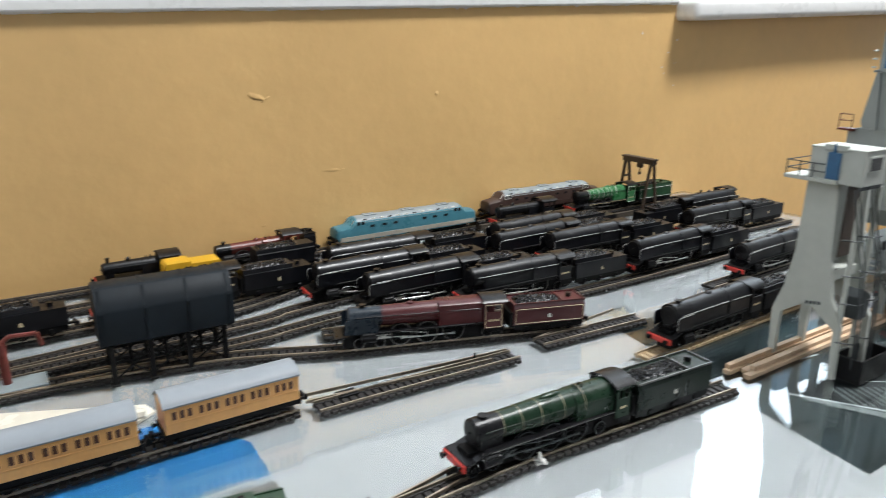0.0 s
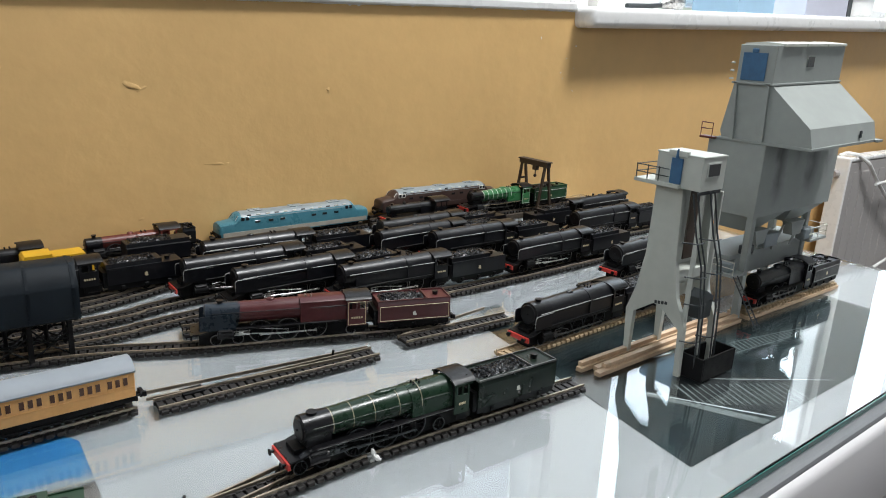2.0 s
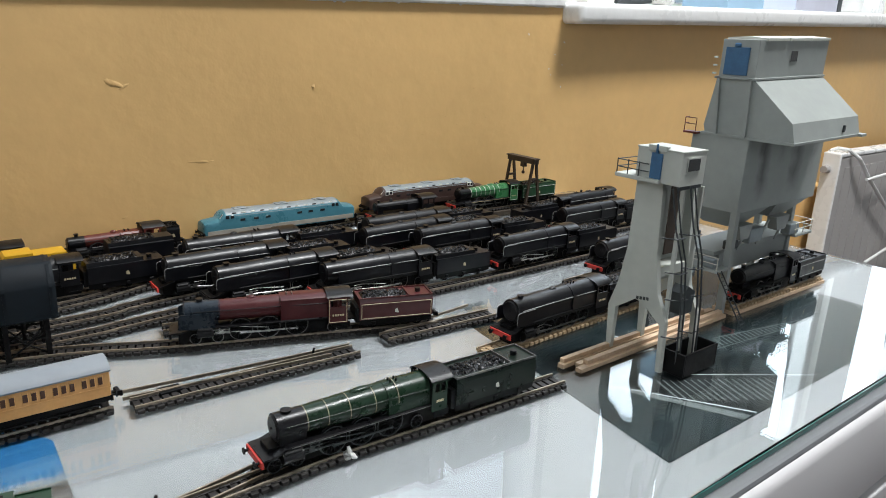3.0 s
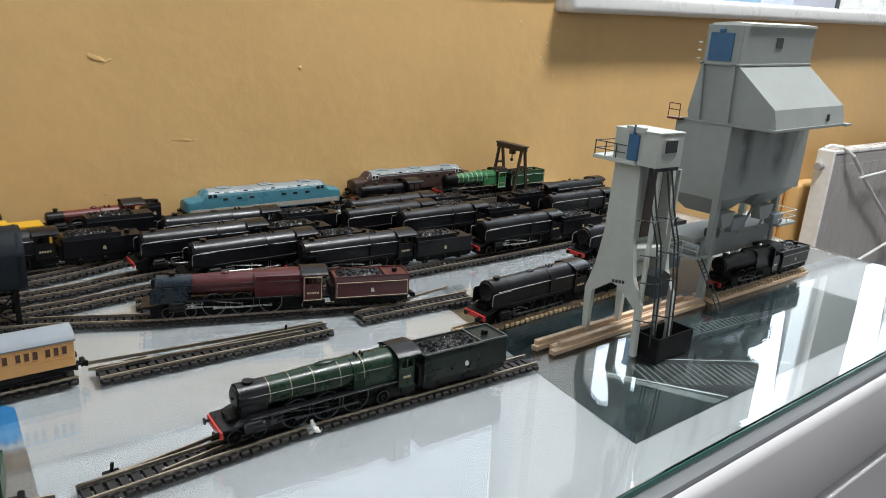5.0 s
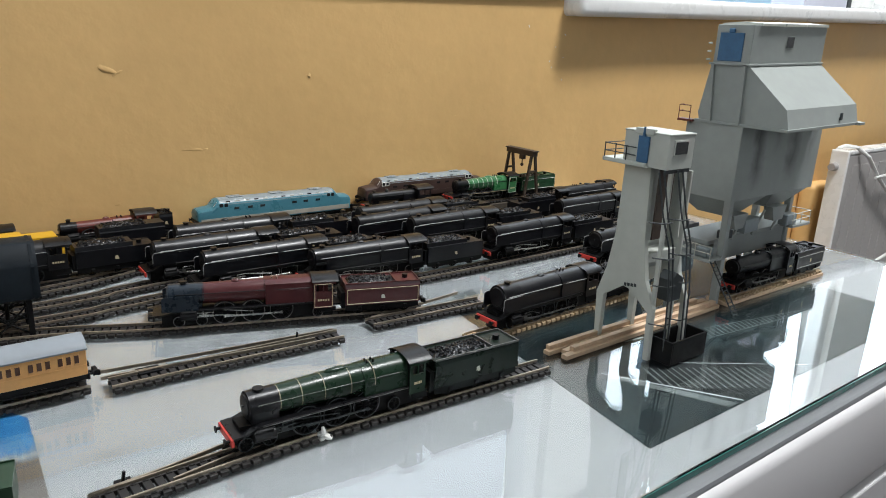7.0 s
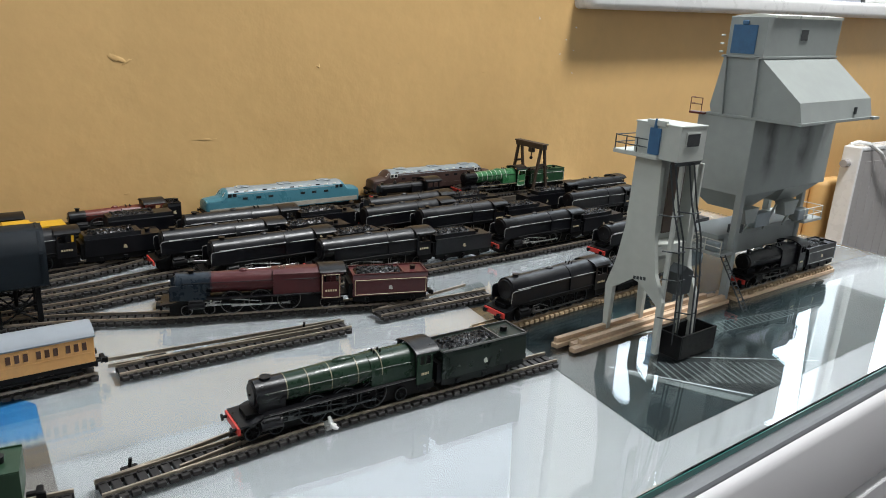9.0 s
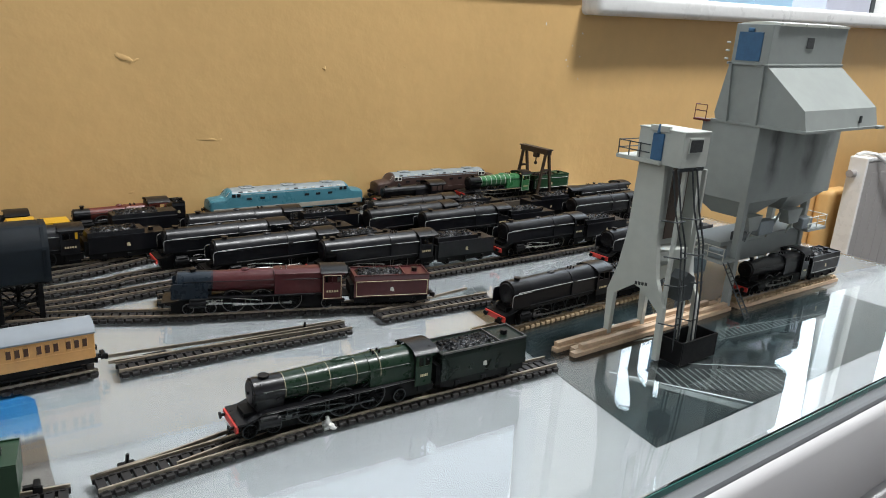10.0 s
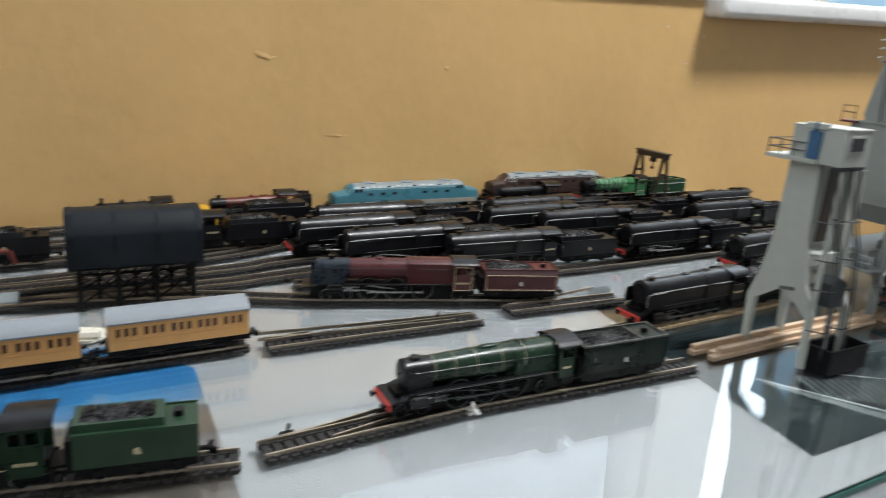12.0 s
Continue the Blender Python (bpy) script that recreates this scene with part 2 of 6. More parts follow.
def wall_north():
    """Its top runs out of level, as the ledge does."""
    bm = bmesh.new()
    prism(bm, [(-2.7, 0.0), (-0.004, 0.0), (-0.004, 0.9935), (-1.2, 0.9475), (-2.7, 0.9475)], "y", 0.0, 0.25)
    return tagged(part("wall_north", bm, OCHRE, scale=1.0), "ochre yellow painted wall with bumps and chips", "wall", kind="structure")
wall_north()
def wall_below_sill():
    bm = bmesh.new()
    prism(bm, [(-0.004, 0.0), (EAST, 0.0), (EAST, 1.066), (-0.004, 0.978)], "y", 0.0, 0.25)
    return tagged(part("wall_north_window", bm, OCHRE, scale=1.0), "ochre painted wall below the window sill", "wall", kind="structure")
wall_below_sill()
tilted(block("north_ledge", -1.2, -0.012, -0.0045, 0.018, 0.9937, 1.003, GLOSSWHITE, "white painted ledge on top of the ochre wall", "ledge", bevel=0.002))
block("wall_north_upper", -2.7, -1.48, 0.02, 0.249, 0.94, 2.4, UPPER, "white painted wall over the ledge", "wall")
block("wall_north_breast", -1.48, -0.001, 0.02, 0.249, 0.94, 1.09, UPPER, "white painted wall below the long window", "wall")
block("wall_north_head", -1.48, -0.001, 0.02, 0.249, 2.05, 2.4, UPPER, "white painted wall over the long window", "wall")
block("wall_north_lintel", 0.0, EAST, 0.0, 0.25, 2.05, 2.4, UPPER, "white painted wall over the window", "wall")
block("wall_north_pier", 1.275, 1.52, 0.15, 0.25, 1.045, 2.05, UPPER, "white painted pier between the windows", "wall")
block("wall_north_jamb", 0.20, 0.335, 0.15, 0.25, 0.99, 2.05, UPPER, "white painted wall beside the window", "wall")
block("wall_north_end", 1.98, EAST, 0.002, 0.248, 1.05, 2.05, UPPER, "white painted wall beside the window", "wall")
block("wall_east", EAST, EAST + 0.25, -2.75, 0.25, -0.1, 2.4, UPPER, "plain white painted end wall", "wall")
# unseen west wall, with an assumed opening for the added lamp
block("wall_west", -3.0, -2.7, -2.75, 0.25, -0.1, 1.38, ROOMGREY, "plain grey wall closing the room", "wall")
block("wall_west_south", -3.0, -2.7, -2.75, -1.24, 1.38, 2.4, ROOMGREY, "plain grey wall beside an assumed far opening", "wall")
block("wall_west_north", -3.0, -2.7, 0.02, 0.25, 1.38, 2.4, UPPER, "white painted wall beside an assumed far opening", "wall")
block("wall_west_lintel", -3.0, -2.7, -1.24, 0.02, 2.33, 2.4, UPPER, "white painted wall over an assumed far opening", "wall")
# unseen wall behind, its opening made up for the south fill
block("wall_south", -3.0, EAST, -2.75, -2.5, -0.1, 1.0, ROOMGREY, "plain grey wall closing the room", "wall")
block("wall_south_west", -3.0, -0.95, -2.75, -2.5, 1.0, 2.4, ROOMGREY, "plain grey wall beside an assumed opening behind", "wall")
block("wall_south_east", 0.05, EAST, -2.75, -2.5, 1.0, 2.4, ROOMGREY, "plain grey wall beside an assumed opening behind", "wall")
block("wall_south_lintel", -0.95, 0.05, -2.75, -2.5, 2.1, 2.4, ROOMGREY, "plain grey wall over an assumed opening behind", "wall")
tilted(block("window_sill", -0.012, 1.98, -0.028, 0.24, 0.976, 0.999, GLOSSWHITE, "thick white gloss window sill with rounded nose", "window sill", bevel=0.007))

def window(name, u0, u1, n):
    """A framed window in the long wall, with n panes' width."""
    w = empty(name, "white framed window with daylight behind", "window", kind="structure")
    def bar(nm, a0, a1, z0, z1, d):
        bm = bmesh.new()
        box(bm, a0, a1, 0.165 + d, 0.205 - d, z0, z1, 0.004)
        part(nm, bm, GLOSSWHITE, w, scale=1.0)
    for k in range(n + 1):
        u = u0 + (u1 - u0) * k / n
        bar("frame", u - 0.018, u + 0.018, 0.99, 2.05, 0.0)
    for z in (1.05, 2.03):
        bar("rail", u0, u1, z - 0.02, z + 0.02, 0.002)
window("window_1", 0.353, 1.257, 1)
window("window_2", 1.538, 1.962, 1)
window("window_3", -1.462, 0.182, 3)

# unseen frame and cover, added around the overhead fill lamp
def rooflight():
    th = empty("rooflight_1", "white frame around an added overhead lamp in the ceiling", "rooflight", kind="structure")
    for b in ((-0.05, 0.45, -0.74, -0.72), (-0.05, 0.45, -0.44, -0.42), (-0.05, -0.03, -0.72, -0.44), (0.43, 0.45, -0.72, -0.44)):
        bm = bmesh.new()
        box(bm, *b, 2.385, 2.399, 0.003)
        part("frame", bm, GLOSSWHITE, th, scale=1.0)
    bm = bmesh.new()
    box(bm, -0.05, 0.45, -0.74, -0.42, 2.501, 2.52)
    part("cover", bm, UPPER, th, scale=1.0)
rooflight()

# ---- chest of drawers with a glass top ----
CX0, CX1, CY0, CY1 = -1.582, 0.026, -0.462, -0.006
def chest():
    c = empty("chest_of_drawers", "white chest of drawers under a glass top", "chest of drawers")
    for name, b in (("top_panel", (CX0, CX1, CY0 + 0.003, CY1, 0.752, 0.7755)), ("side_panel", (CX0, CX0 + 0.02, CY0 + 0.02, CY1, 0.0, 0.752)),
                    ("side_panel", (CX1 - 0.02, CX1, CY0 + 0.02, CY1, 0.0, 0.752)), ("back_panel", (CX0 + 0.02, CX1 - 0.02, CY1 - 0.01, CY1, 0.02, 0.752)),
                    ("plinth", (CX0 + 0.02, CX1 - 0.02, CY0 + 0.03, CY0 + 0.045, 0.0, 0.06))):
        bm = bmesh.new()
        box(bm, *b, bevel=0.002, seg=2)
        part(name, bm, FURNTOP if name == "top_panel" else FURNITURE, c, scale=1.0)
    for row in range(3):
        for col in range(2):
            x0 = CX0 + 0.004 + col * 0.798
            z1 = 0.7080 - row * 0.218
            bm = bmesh.new()
            box(bm, x0, x0 + 0.793, CY0, CY0 + 0.018, z1 - 0.2145, z1, bevel=0.0015, seg=2)
            part("drawer_front", bm, FURNSIDE, c, scale=1.0)
    bm = bmesh.new()
    box(bm, CX0, CX1, CY0, CY0 + 0.018, 0.7105, 0.7745, bevel=0.0085, seg=5)
    part("front_rail", bm, FURNSIDE, c, smooth=True, scale=1.0)
    return c
chest()

def glass_top():
    bm = bmesh.new()
    box(bm, CX0, CX1, -0.4525, CY1, 0.7762, TOP, bevel=0.0008, seg=2)
    me_ob = part("glass_top", bm, GLASS, scale=1.0)
    me_ob.visible_shadow = False
    tagged(me_ob, "clear glass sheet with a green edge on the chest", "glass top")
    bm = bmesh.new()
    box(bm, CX0, CX1, -0.4531, -0.4526, 0.7764, TOP - 0.0004)
    part("polished_edge", bm, GLASSEDGE, me_ob, "dark green polished glass edge", scale=1.0)
glass_top()

# ---- rolling stock, in millimetres: front buffer beam at x = 0, rail top at z = 0 ----
RAILTOP = TOP + 0.0036
LIFT = 0.0045  # the tracks below the gantry lie on cork

def coal_heap(bm, x0, x1, w, z, h, rnd):
    nx, ny = int((x1 - x0) / 1.3) + 2, 9
    grid = []
    for i in range(nx):
        row = []
        for j in range(ny):
            u, v = i / (nx - 1), j / (ny - 1) * 2 - 1
            hump = h * (1 - v * v) * (0.55 + 0.45 * math.sin(math.pi * min(1, u * 1.1)))
            edge = 0 if i in (0, nx - 1) or j in (0, ny - 1) else 1
            row.append(bm.verts.new((x0 + (x1 - x0) * u + rnd.uniform(-.3, .3) * edge, v * w + rnd.uniform(-.3, .3) * edge, z + edge * (hump + rnd.uniform(-.45, .55)))))
        grid.append(row)
    for i in range(nx - 1):
        for j in range(ny - 1):
            bm.faces.new((grid[i][j], grid[i + 1][j], grid[i + 1][j + 1], grid[i][j + 1]))
    for k in range(int((x1 - x0) * 3)):
        u, v = rnd.uniform(0.06, 0.94), rnd.uniform(-0.85, 0.85)
        c = Vector((x0 + (x1 - x0) * u, v * w, z + h * (1 - v * v) * 0.8 + 0.2))
        bmesh.ops.create_icosphere(bm, subdivisions=1, radius=rnd.uniform(0.45, 0.95), matrix=Matrix.Translation(c) @ pose(0, 0, 0, rnd.uniform(0, 90), rnd.uniform(0, 90), rnd.uniform(0, 90)))

def arc_roof(bm, x0, x1, w, z_side, z_top, thick=0.5, n=10):
    outer = [(w * math.sin(a), z_side + (z_top - z_side) * (math.cos(a) - math.cos(1.2)) / (1 - math.cos(1.2))) for a in [1.2 * (2 * i / n - 1) for i in range(n + 1)]]
    s = w / math.sin(1.2)
    outer = [(p[0] * s / w, p[1]) for p in outer]
    inner = [(p[0] * 0.97, p[1] - thick) for p in reversed(outer)]
    prism(bm, outer + inner, "x", x0, x1)

def buffers(parent, x, sgn, mat_beam, z=6.9):
    bm = bmesh.new()
    box(bm, x - 0.6, x + 0.6, -8.3, 8.3, z - 1.7, z + 1.4, 0.12)
    part("buffer_beam", bm, mat_beam, parent, "red buffer beam" if mat_beam is RED else "")
    for s in (-1, 1):
        bm = bmesh.new()
        rod(bm, (x, s * 5.8, z), (x + sgn * 2.2, s * 5.8, z), 0.65, seg=8)
        rod(bm, (x + sgn * 2.2, s * 5.8, z), (x + sgn * 2.7, s * 5.8, z), 1.45, seg=12)
        part("buffer", bm, FRAME, parent)

def coupler(parent, x, sgn, z=4.2):
    """A square N gauge hook coupling."""
    bm = bmesh.new()
    box(bm, min(x, x + sgn * 4), max(x, x + sgn * 4), -0.8, 0.8, z - 0.5, z + 0.7)
    box(bm, min(x + sgn * 3, x + sgn * 5.2), max(x + sgn * 3, x + sgn * 5.2), -2.6, 2.6, z - 1.3, z + 1.6, 0.4)
    box(bm, min(x + sgn * 4.6, x + sgn * 6.0), max(x + sgn * 4.6, x + sgn * 6.0), -2.6, -1.4, z - 1.6, z + 1.2, 0.2)
    part("coupler", bm, FRAME, parent)

def bars(parent, x0, x1, y, z0, z1, n, mat, label=""):
    """Small unreadable lettering as plain bars."""
    step = (x1 - x0) / n
    for i in range(n):
        bm = bmesh.new()
        box(bm, x0 + i * step, x0 + (i + 0.66) * step, y - 0.06, y + 0.06, z0, z1)
        part("number_bar", bm, mat, parent, label)

def steam_loco(name, label, group, s):
    """s: a table of sizes and paints."""
    rnd = random.Random(s.get("seed", 1))
    th = empty(name, label, "model locomotive", group)
    B, zc, r, zp = s["paint"], s["zc"], s["r"], s["zp"]
    xs, xb, xf, xc, xe = s["smoke0"], s["barrel0"], s["fire0"], s["cab0"], s["cab1"]
    # frames and running plate
    bm = bmesh.new()
    box(bm, 4.0, xe - 2, -4.2, 4.2, 0.5, zp - 0.6)
    part("frames", bm, FRAME, th)
    bm = bmesh.new()
    low = s.get("beam_z", 8.6)
    box(bm, xs + 3.5, xc + 1, -8.5, 8.5, zp - 0.9, zp, 0.15)
    prism(bm, [(0.3, low - 0.8), (0.3, low), (xs - 3.0, low + 0.2), (xs + 3.6, zp), (xs + 3.6, zp - 0.9), (xs - 2.6, low - 0.7)], "y", -8.4, 8.4)
    part("running_plate", bm, s.get("plate", FRAME), th)
    if s.get("plate_line"):
        bm = bmesh.new()
        for sd in (-1, 1):
            box(bm, xs + 4, xc, sd * 8.55 - 0.08, sd * 8.55 + 0.08, zp - 0.75, zp - 0.45)
        part("lining", bm, s["plate_line"], th)
    buffers(th, 0, -1, s.get("beam_mat", RED), 6.9)
    if s.get("splash"):
        for sd in (-1, 1):
            for x in s["drivers"]:
                bm = bmesh.new()
                arc = [(x + (s["rw"] + 0.9) * math.cos(a), s["rw"] + (s["rw"] + 0.9) * math.sin(a)) for a in [math.pi * (0.12 + 0.76 * k / 12) for k in range(13)]]
                prism(bm, arc, "y", sd * 6.9 - 1.4, sd * 6.9 + 1.4)
                part("splasher", bm, B, th, smooth=True)
    # boiler
    bm = bmesh.new()
    f = s.get("taper", 0.9)
    lathe(bm, [(xs - 0.9, r * f * 0.55), (xs - 0.8, r * f * 0.8), (xs - 0.2, r * f * 0.86), (xs, r * f * 1.02), (xb, r * f * 1.02)], zc)
    rod(bm, (xs - 1.6, 0, zc), (xs - 0.6, 0, zc), 0.5, seg=8)
    w0 = s.get("saddle", 3.8)
    box(bm, xs + 0.6, xb - 0.4, -w0, w0, zp - 0.4, zc - (0.2 if "saddle" in s else 2), 0.1)
    part("smokebox", bm, s.get("smoke", SMOKE), th, smooth=True)
    bm = bmesh.new()
    lathe(bm, [(xb, r * f), (xb + (xf - xb) * 0.25, r * (f * 0.75 + 0.25)), (xb + (xf - xb) * 0.75, r), (xf + 0.5, r)], zc)
    part("boiler", bm, B, th, smooth=True)
    bm = bmesh.new()
    w, top = r * 1.10, zc + r * 1.02
    if s.get("belpaire"):
        sec = [(-w, zp - 0.5), (-w, zc + 1), (-w * 0.97, top - 1.6), (-w * 0.72, top - 0.3), (0, top), (w * 0.72, top - 0.3), (w * 0.97, top - 1.6), (w, zc + 1), (w, zp - 0.5)]
    else:
        sec = [(-w, zp - 0.5), (-w, zc)] + [(-w * math.cos(a), zc + (top - zc) * math.sin(a)) for a in [math.pi * k / 12 for k in range(1, 12)]] + [(w, zc), (w, zp - 0.5)]
    prism(bm, sec, "x", xf, xc + 0.4)
    part("firebox", bm, B, th, smooth=True)
    if s.get("skirt"):
        bm = bmesh.new()
        box(bm, xb - 6, xc, -7.0, 7.0, zp - 3.0, zc, 0.2)
        part("boiler_skirt", bm, B, th)
    for x in s.get("bands", ()):
        bm = bmesh.new()
        u = (x - xb) / max(1, xf - xb)
        rr = r * (f + (1 - f) * min(1, max(0, u * 1.2)))
        if x > xf:
            rr = r * 1.10
        hoop(bm, x, rr + 0.02, zc, 0.42, 0.1, 28, -118, 118)
        part("boiler_band", bm, s.get("band_mat", CREAM), th)
    # fittings on the boiler
    bm = bmesh.new()
    tz = zc + r * f
    rod(bm, (s["chimney"], 0, tz - 1), (s["chimney"], 0, tz + s.get("chimney_h", 2.0)), s.get("chimney_r", 1.6), s.get("chimney_r", 1.6) * 0.92, 14)
    rod(bm, (s["chimney"], 0, tz + s.get("chimney_h", 2.0)), (s["chimney"], 0, tz + s.get("chimney_h", 2.0) + 0.5), s.get("chimney_r", 1.6) * 1.2, seg=14)
    part("chimney", bm, SMOKE, th, smooth=True)
    bm = bmesh.new()
    bmesh.ops.create_uvsphere(bm, u_segments=14, v_segments=8, radius=1.0, matrix=Matrix.Translation((s["dome"], 0, zc + r - 0.3)) @ Matrix.Diagonal((s.get("dome_l", 2.6), 1.9, s.get("dome_h", 2.0), 1)))
    part("dome", bm, B, th, smooth=True)
    for x in s.get("valves", (xf + 4, xf + 7)):
        bm = bmesh.new()
        rod(bm, (x, -1.1, zc + r - 0.2), (x, -1.1, zc + r + 1.3), 0.55, 0.4, 8)
        rod(bm, (x, 1.1, zc + r - 0.2), (x, 1.1, zc + r + 1.3), 0.55, 0.4, 8)
        part("safety_valve", bm, s.get("valve_mat", SMOKE), th)
    for sd in (-1, 1):
        bm = bmesh.new()
        hy, hz = sd * (r * 0.98 + 0.35), s.get("rail_z", zc + r * 0.26)
        wire(bm, [(xs + 3, sd * (r * f * 0.98 + 0.3), hz), (xf - 1, hy, hz), (xc, sd * (r * 1.1 + 0.35), hz)], s.get("rail_r", 0.24), 5)
        for k in range(6):
            x = xs + 4 + (xc - xs - 6) * k / 5
            rod(bm, (x, sd * r * 0.85, hz), (x, sd * (r + 0.4), hz), 0.2, seg=4)
        part("handrail", bm, s.get("rail_mat", WHITE), th)
    # smoke deflectors
    if s.get("deflect"):
        d0, d1, dz = s["deflect"]
        for sd in (-1, 1):
            bm = bmesh.new()
            outline = [(d0, zp - 0.3), (d0, dz - 1.4), (d0 + 0.5, dz - 0.4), (d0 + 1.5, dz), (d1, dz), (d1, zp - 0.3)]
            prism(bm, outline, "y", sd * 8.2 - 0.3, sd * 8.2 + 0.3)
            plate = part("smoke_deflector", bm, s.get("deflect_mat", B), th)
            if s.get("deflect_line"):
                bm = bmesh.new()
                wire(bm, [(d0, sd * 8.5, zp + 1.5), (d0, sd * 8.5, dz - 1.4), (d0 + 0.5, sd * 8.5, dz - 0.4), (d0 + 1.5, sd * 8.5, dz), (d1, sd * 8.5, dz)], 0.17, 5)
                part("edge_line", bm, s["deflect_line"], plate, "worn pale edge")
    # cab: side sheets with openings, front, roof
    cw, zr = 8.8, s["cab_z"]
    for sd in (-1, 1):
        bm = bmesh.new()
        ya, yb = sd * cw - 0.3, sd * cw + 0.3
        wz0, wz1 = zr - 7.0, zr - 2.6
        box(bm, xc, xe - 2.6, ya, yb, zp - 3.8, wz0)
        box(bm, xc, xc + 1.5, ya, yb, wz0, wz1)
        box(bm, xc + (xe - 2.6 - xc) * 0.52 - 0.35, xc + (xe - 2.6 - xc) * 0.52 + 0.35, ya, yb, wz0, wz1)
        box(bm, xe - 3.6, xe - 2.6, ya, yb, wz0, wz1)
        box(bm, xc, xe - 1, ya, yb, wz1, zr - 1.0)
        part("cab_side", bm, B, th)
        if s.get("cab_line"):
            bm = bmesh.new()
            y = sd * (cw + 0.36)
            wire(bm, [(xc + 0.6, y, wz0 - 0.3), (xc + 0.6, y, zp - 3.2), (xe - 3.2, y, zp - 3.2), (xe - 3.2, y, wz1), (xc + 0.6, y, wz1), (xc + 0.6, y, wz0 - 0.3)], 0.17, 4)
            part("cab_lining", bm, s["cab_line"], th)
        bars(th, xc + 2.4, xe - 4.4, sd * (cw + 0.36), zp + 0.5, zp + 1.7, 5, CREAM)
    bm = bmesh.new()
    box(bm, xc, xc + 0.6, -cw, cw, zp - 1, zr - 1.4)
    box(bm, xc + 0.6, xc + 3.5, -5, 5, zp, zr - 5)
    part("cab_front", bm, s.get("cab_front", FRAME), th)
    bm = bmesh.new()
    arc_roof(bm, xc - 0.8, xe + 0.6, cw + 0.5, zr - 1.2, zr + 1.5, 0.5, 12)
    part("cab_roof", bm, s.get("roof", SMOKE), th, smooth=True)
    bm = bmesh.new()
    for sd in (-1, 1):
        box(bm, xc + 2, xe - 1, sd * 7.9 - 0.4, sd * 7.9 + 0.4, 4.2, zp - 3.6)
        box(bm, xc + 4.5, xe - 3.5, sd * 8.3 - 0.7, sd * 8.3 + 0.7, 3.6, 4.2)
    part("cab_steps", bm, FRAME, th)
    # wheels and motion work
    rw = s["rw"]
    for sd in (-1, 1):
        for x in s["drivers"]:
            bm = bmesh.new()
            wheel_mesh(bm, x, sd * 4.9, rw, rw, 14, sd)
            part("driving_wheel", bm, s.get("wheel_mat", FRAME), th)
            bm = bmesh.new()
            hoop(bm, 0, rw * 0.93, 0, 0.14, 0.5, 24)
            bmesh.ops.rotate(bm, verts=bm.verts, cent=(0, 0, 0), matrix=Matrix.Rotation(radians(90), 3, "Z"))
            bmesh.ops.translate(bm, verts=bm.verts, vec=(x, sd * 5.5, rw))
            part("tyre", bm, s.get("tyre_mat", DARKSTEEL), th)
        for x in s.get("small", ()):
            bm = bmesh.new()
            wheel_mesh(bm, x, sd * 4.9, 3.1, 3.1, 10, sd)
            hoop(bm, x, 0.1, 3.1, 0.1, 0.1, 6)
            part("bogie_wheel", bm, FRAME, th)
            bm = bmesh.new()
            hoop(bm, 0, 2.75, 0, 0.14, 0.45, 18)
            bmesh.ops.rotate(bm, verts=bm.verts, cent=(0, 0, 0), matrix=Matrix.Rotation(radians(90), 3, "Z"))
            bmesh.ops.translate(bm, verts=bm.verts, vec=(x, sd * 5.5, 3.1))
            part("tyre", bm, s.get("tyre_mat", DARKSTEEL), th)
        if not s.get("no_rods"):
            bm = bmesh.new()
            d = s["drivers"]
            box(bm, d[0] - 0.6, d[-1] + 0.6, sd * 6.6 - 0.25, sd * 6.6 + 0.25, rw - 2.3, rw - 1.3, 0.1)
            for x in d:
                rod(bm, (x, sd * 5.4, rw - 1.8), (x, sd * 7.0, rw - 1.8), 0.75, seg=8)
            part("coupling_rod", bm, s.get("rod_mat", DARKSTEEL), th)
            bm = bmesh.new()
            cx = s["cylinder"]
            wire(bm, [(cx + 5, sd * 7.3, rw + 0.3), (d[1], sd * 7.3, rw - 1.6)], 0.36, 5)
            box(bm, cx + 4, cx + 13, sd * 7.4 - 0.3, sd * 7.4 + 0.3, rw + 1.3, rw + 1.8)
            box(bm, cx + 4, cx + 13, sd * 7.4 - 0.3, sd * 7.4 + 0.3, rw - 0.9, rw - 0.4)
            box(bm, cx + 7, cx + 9.5, sd * 7.6 - 0.4, sd * 7.6 + 0.4, rw - 0.6, rw + 1.6)
            wire(bm, [(cx + 8, sd * 7.8, rw + 0.4), (cx + 7.4, sd * 7.9, rw + 3.2), (cx + 13, sd * 7.6, rw + 3.4), (d[1], sd * 7.6, rw + 0.6)], 0.28, 5)
            part("connecting_rod", bm, s.get("rod_mat", DARKSTEEL), th)
            bm = bmesh.new()
            rod(bm, (cx - 4.6, sd * 7.5, rw + 0.2), (cx + 4.2, sd * 7.5, rw + 0.2), 2.5, seg=14)
            rod(bm, (cx - 3.8, sd * 7.0, rw + 3.0), (cx + 3.8, sd * 7.0, rw + 3.0), 1.3, seg=10)
            box(bm, cx - 4, cx + 3.8, sd * 4 - 2, sd * 4 + 2, rw - 1, zp - 1)
            box(bm, cx - 4.2, cx + 3.6, sd * 7.9 - 1.6, sd * 7.9 + 1.6, rw - 0.5, rw + 3.5, 0.6)
            part("cylinder", bm, s.get("cyl_mat", FRAME), th, smooth=True)
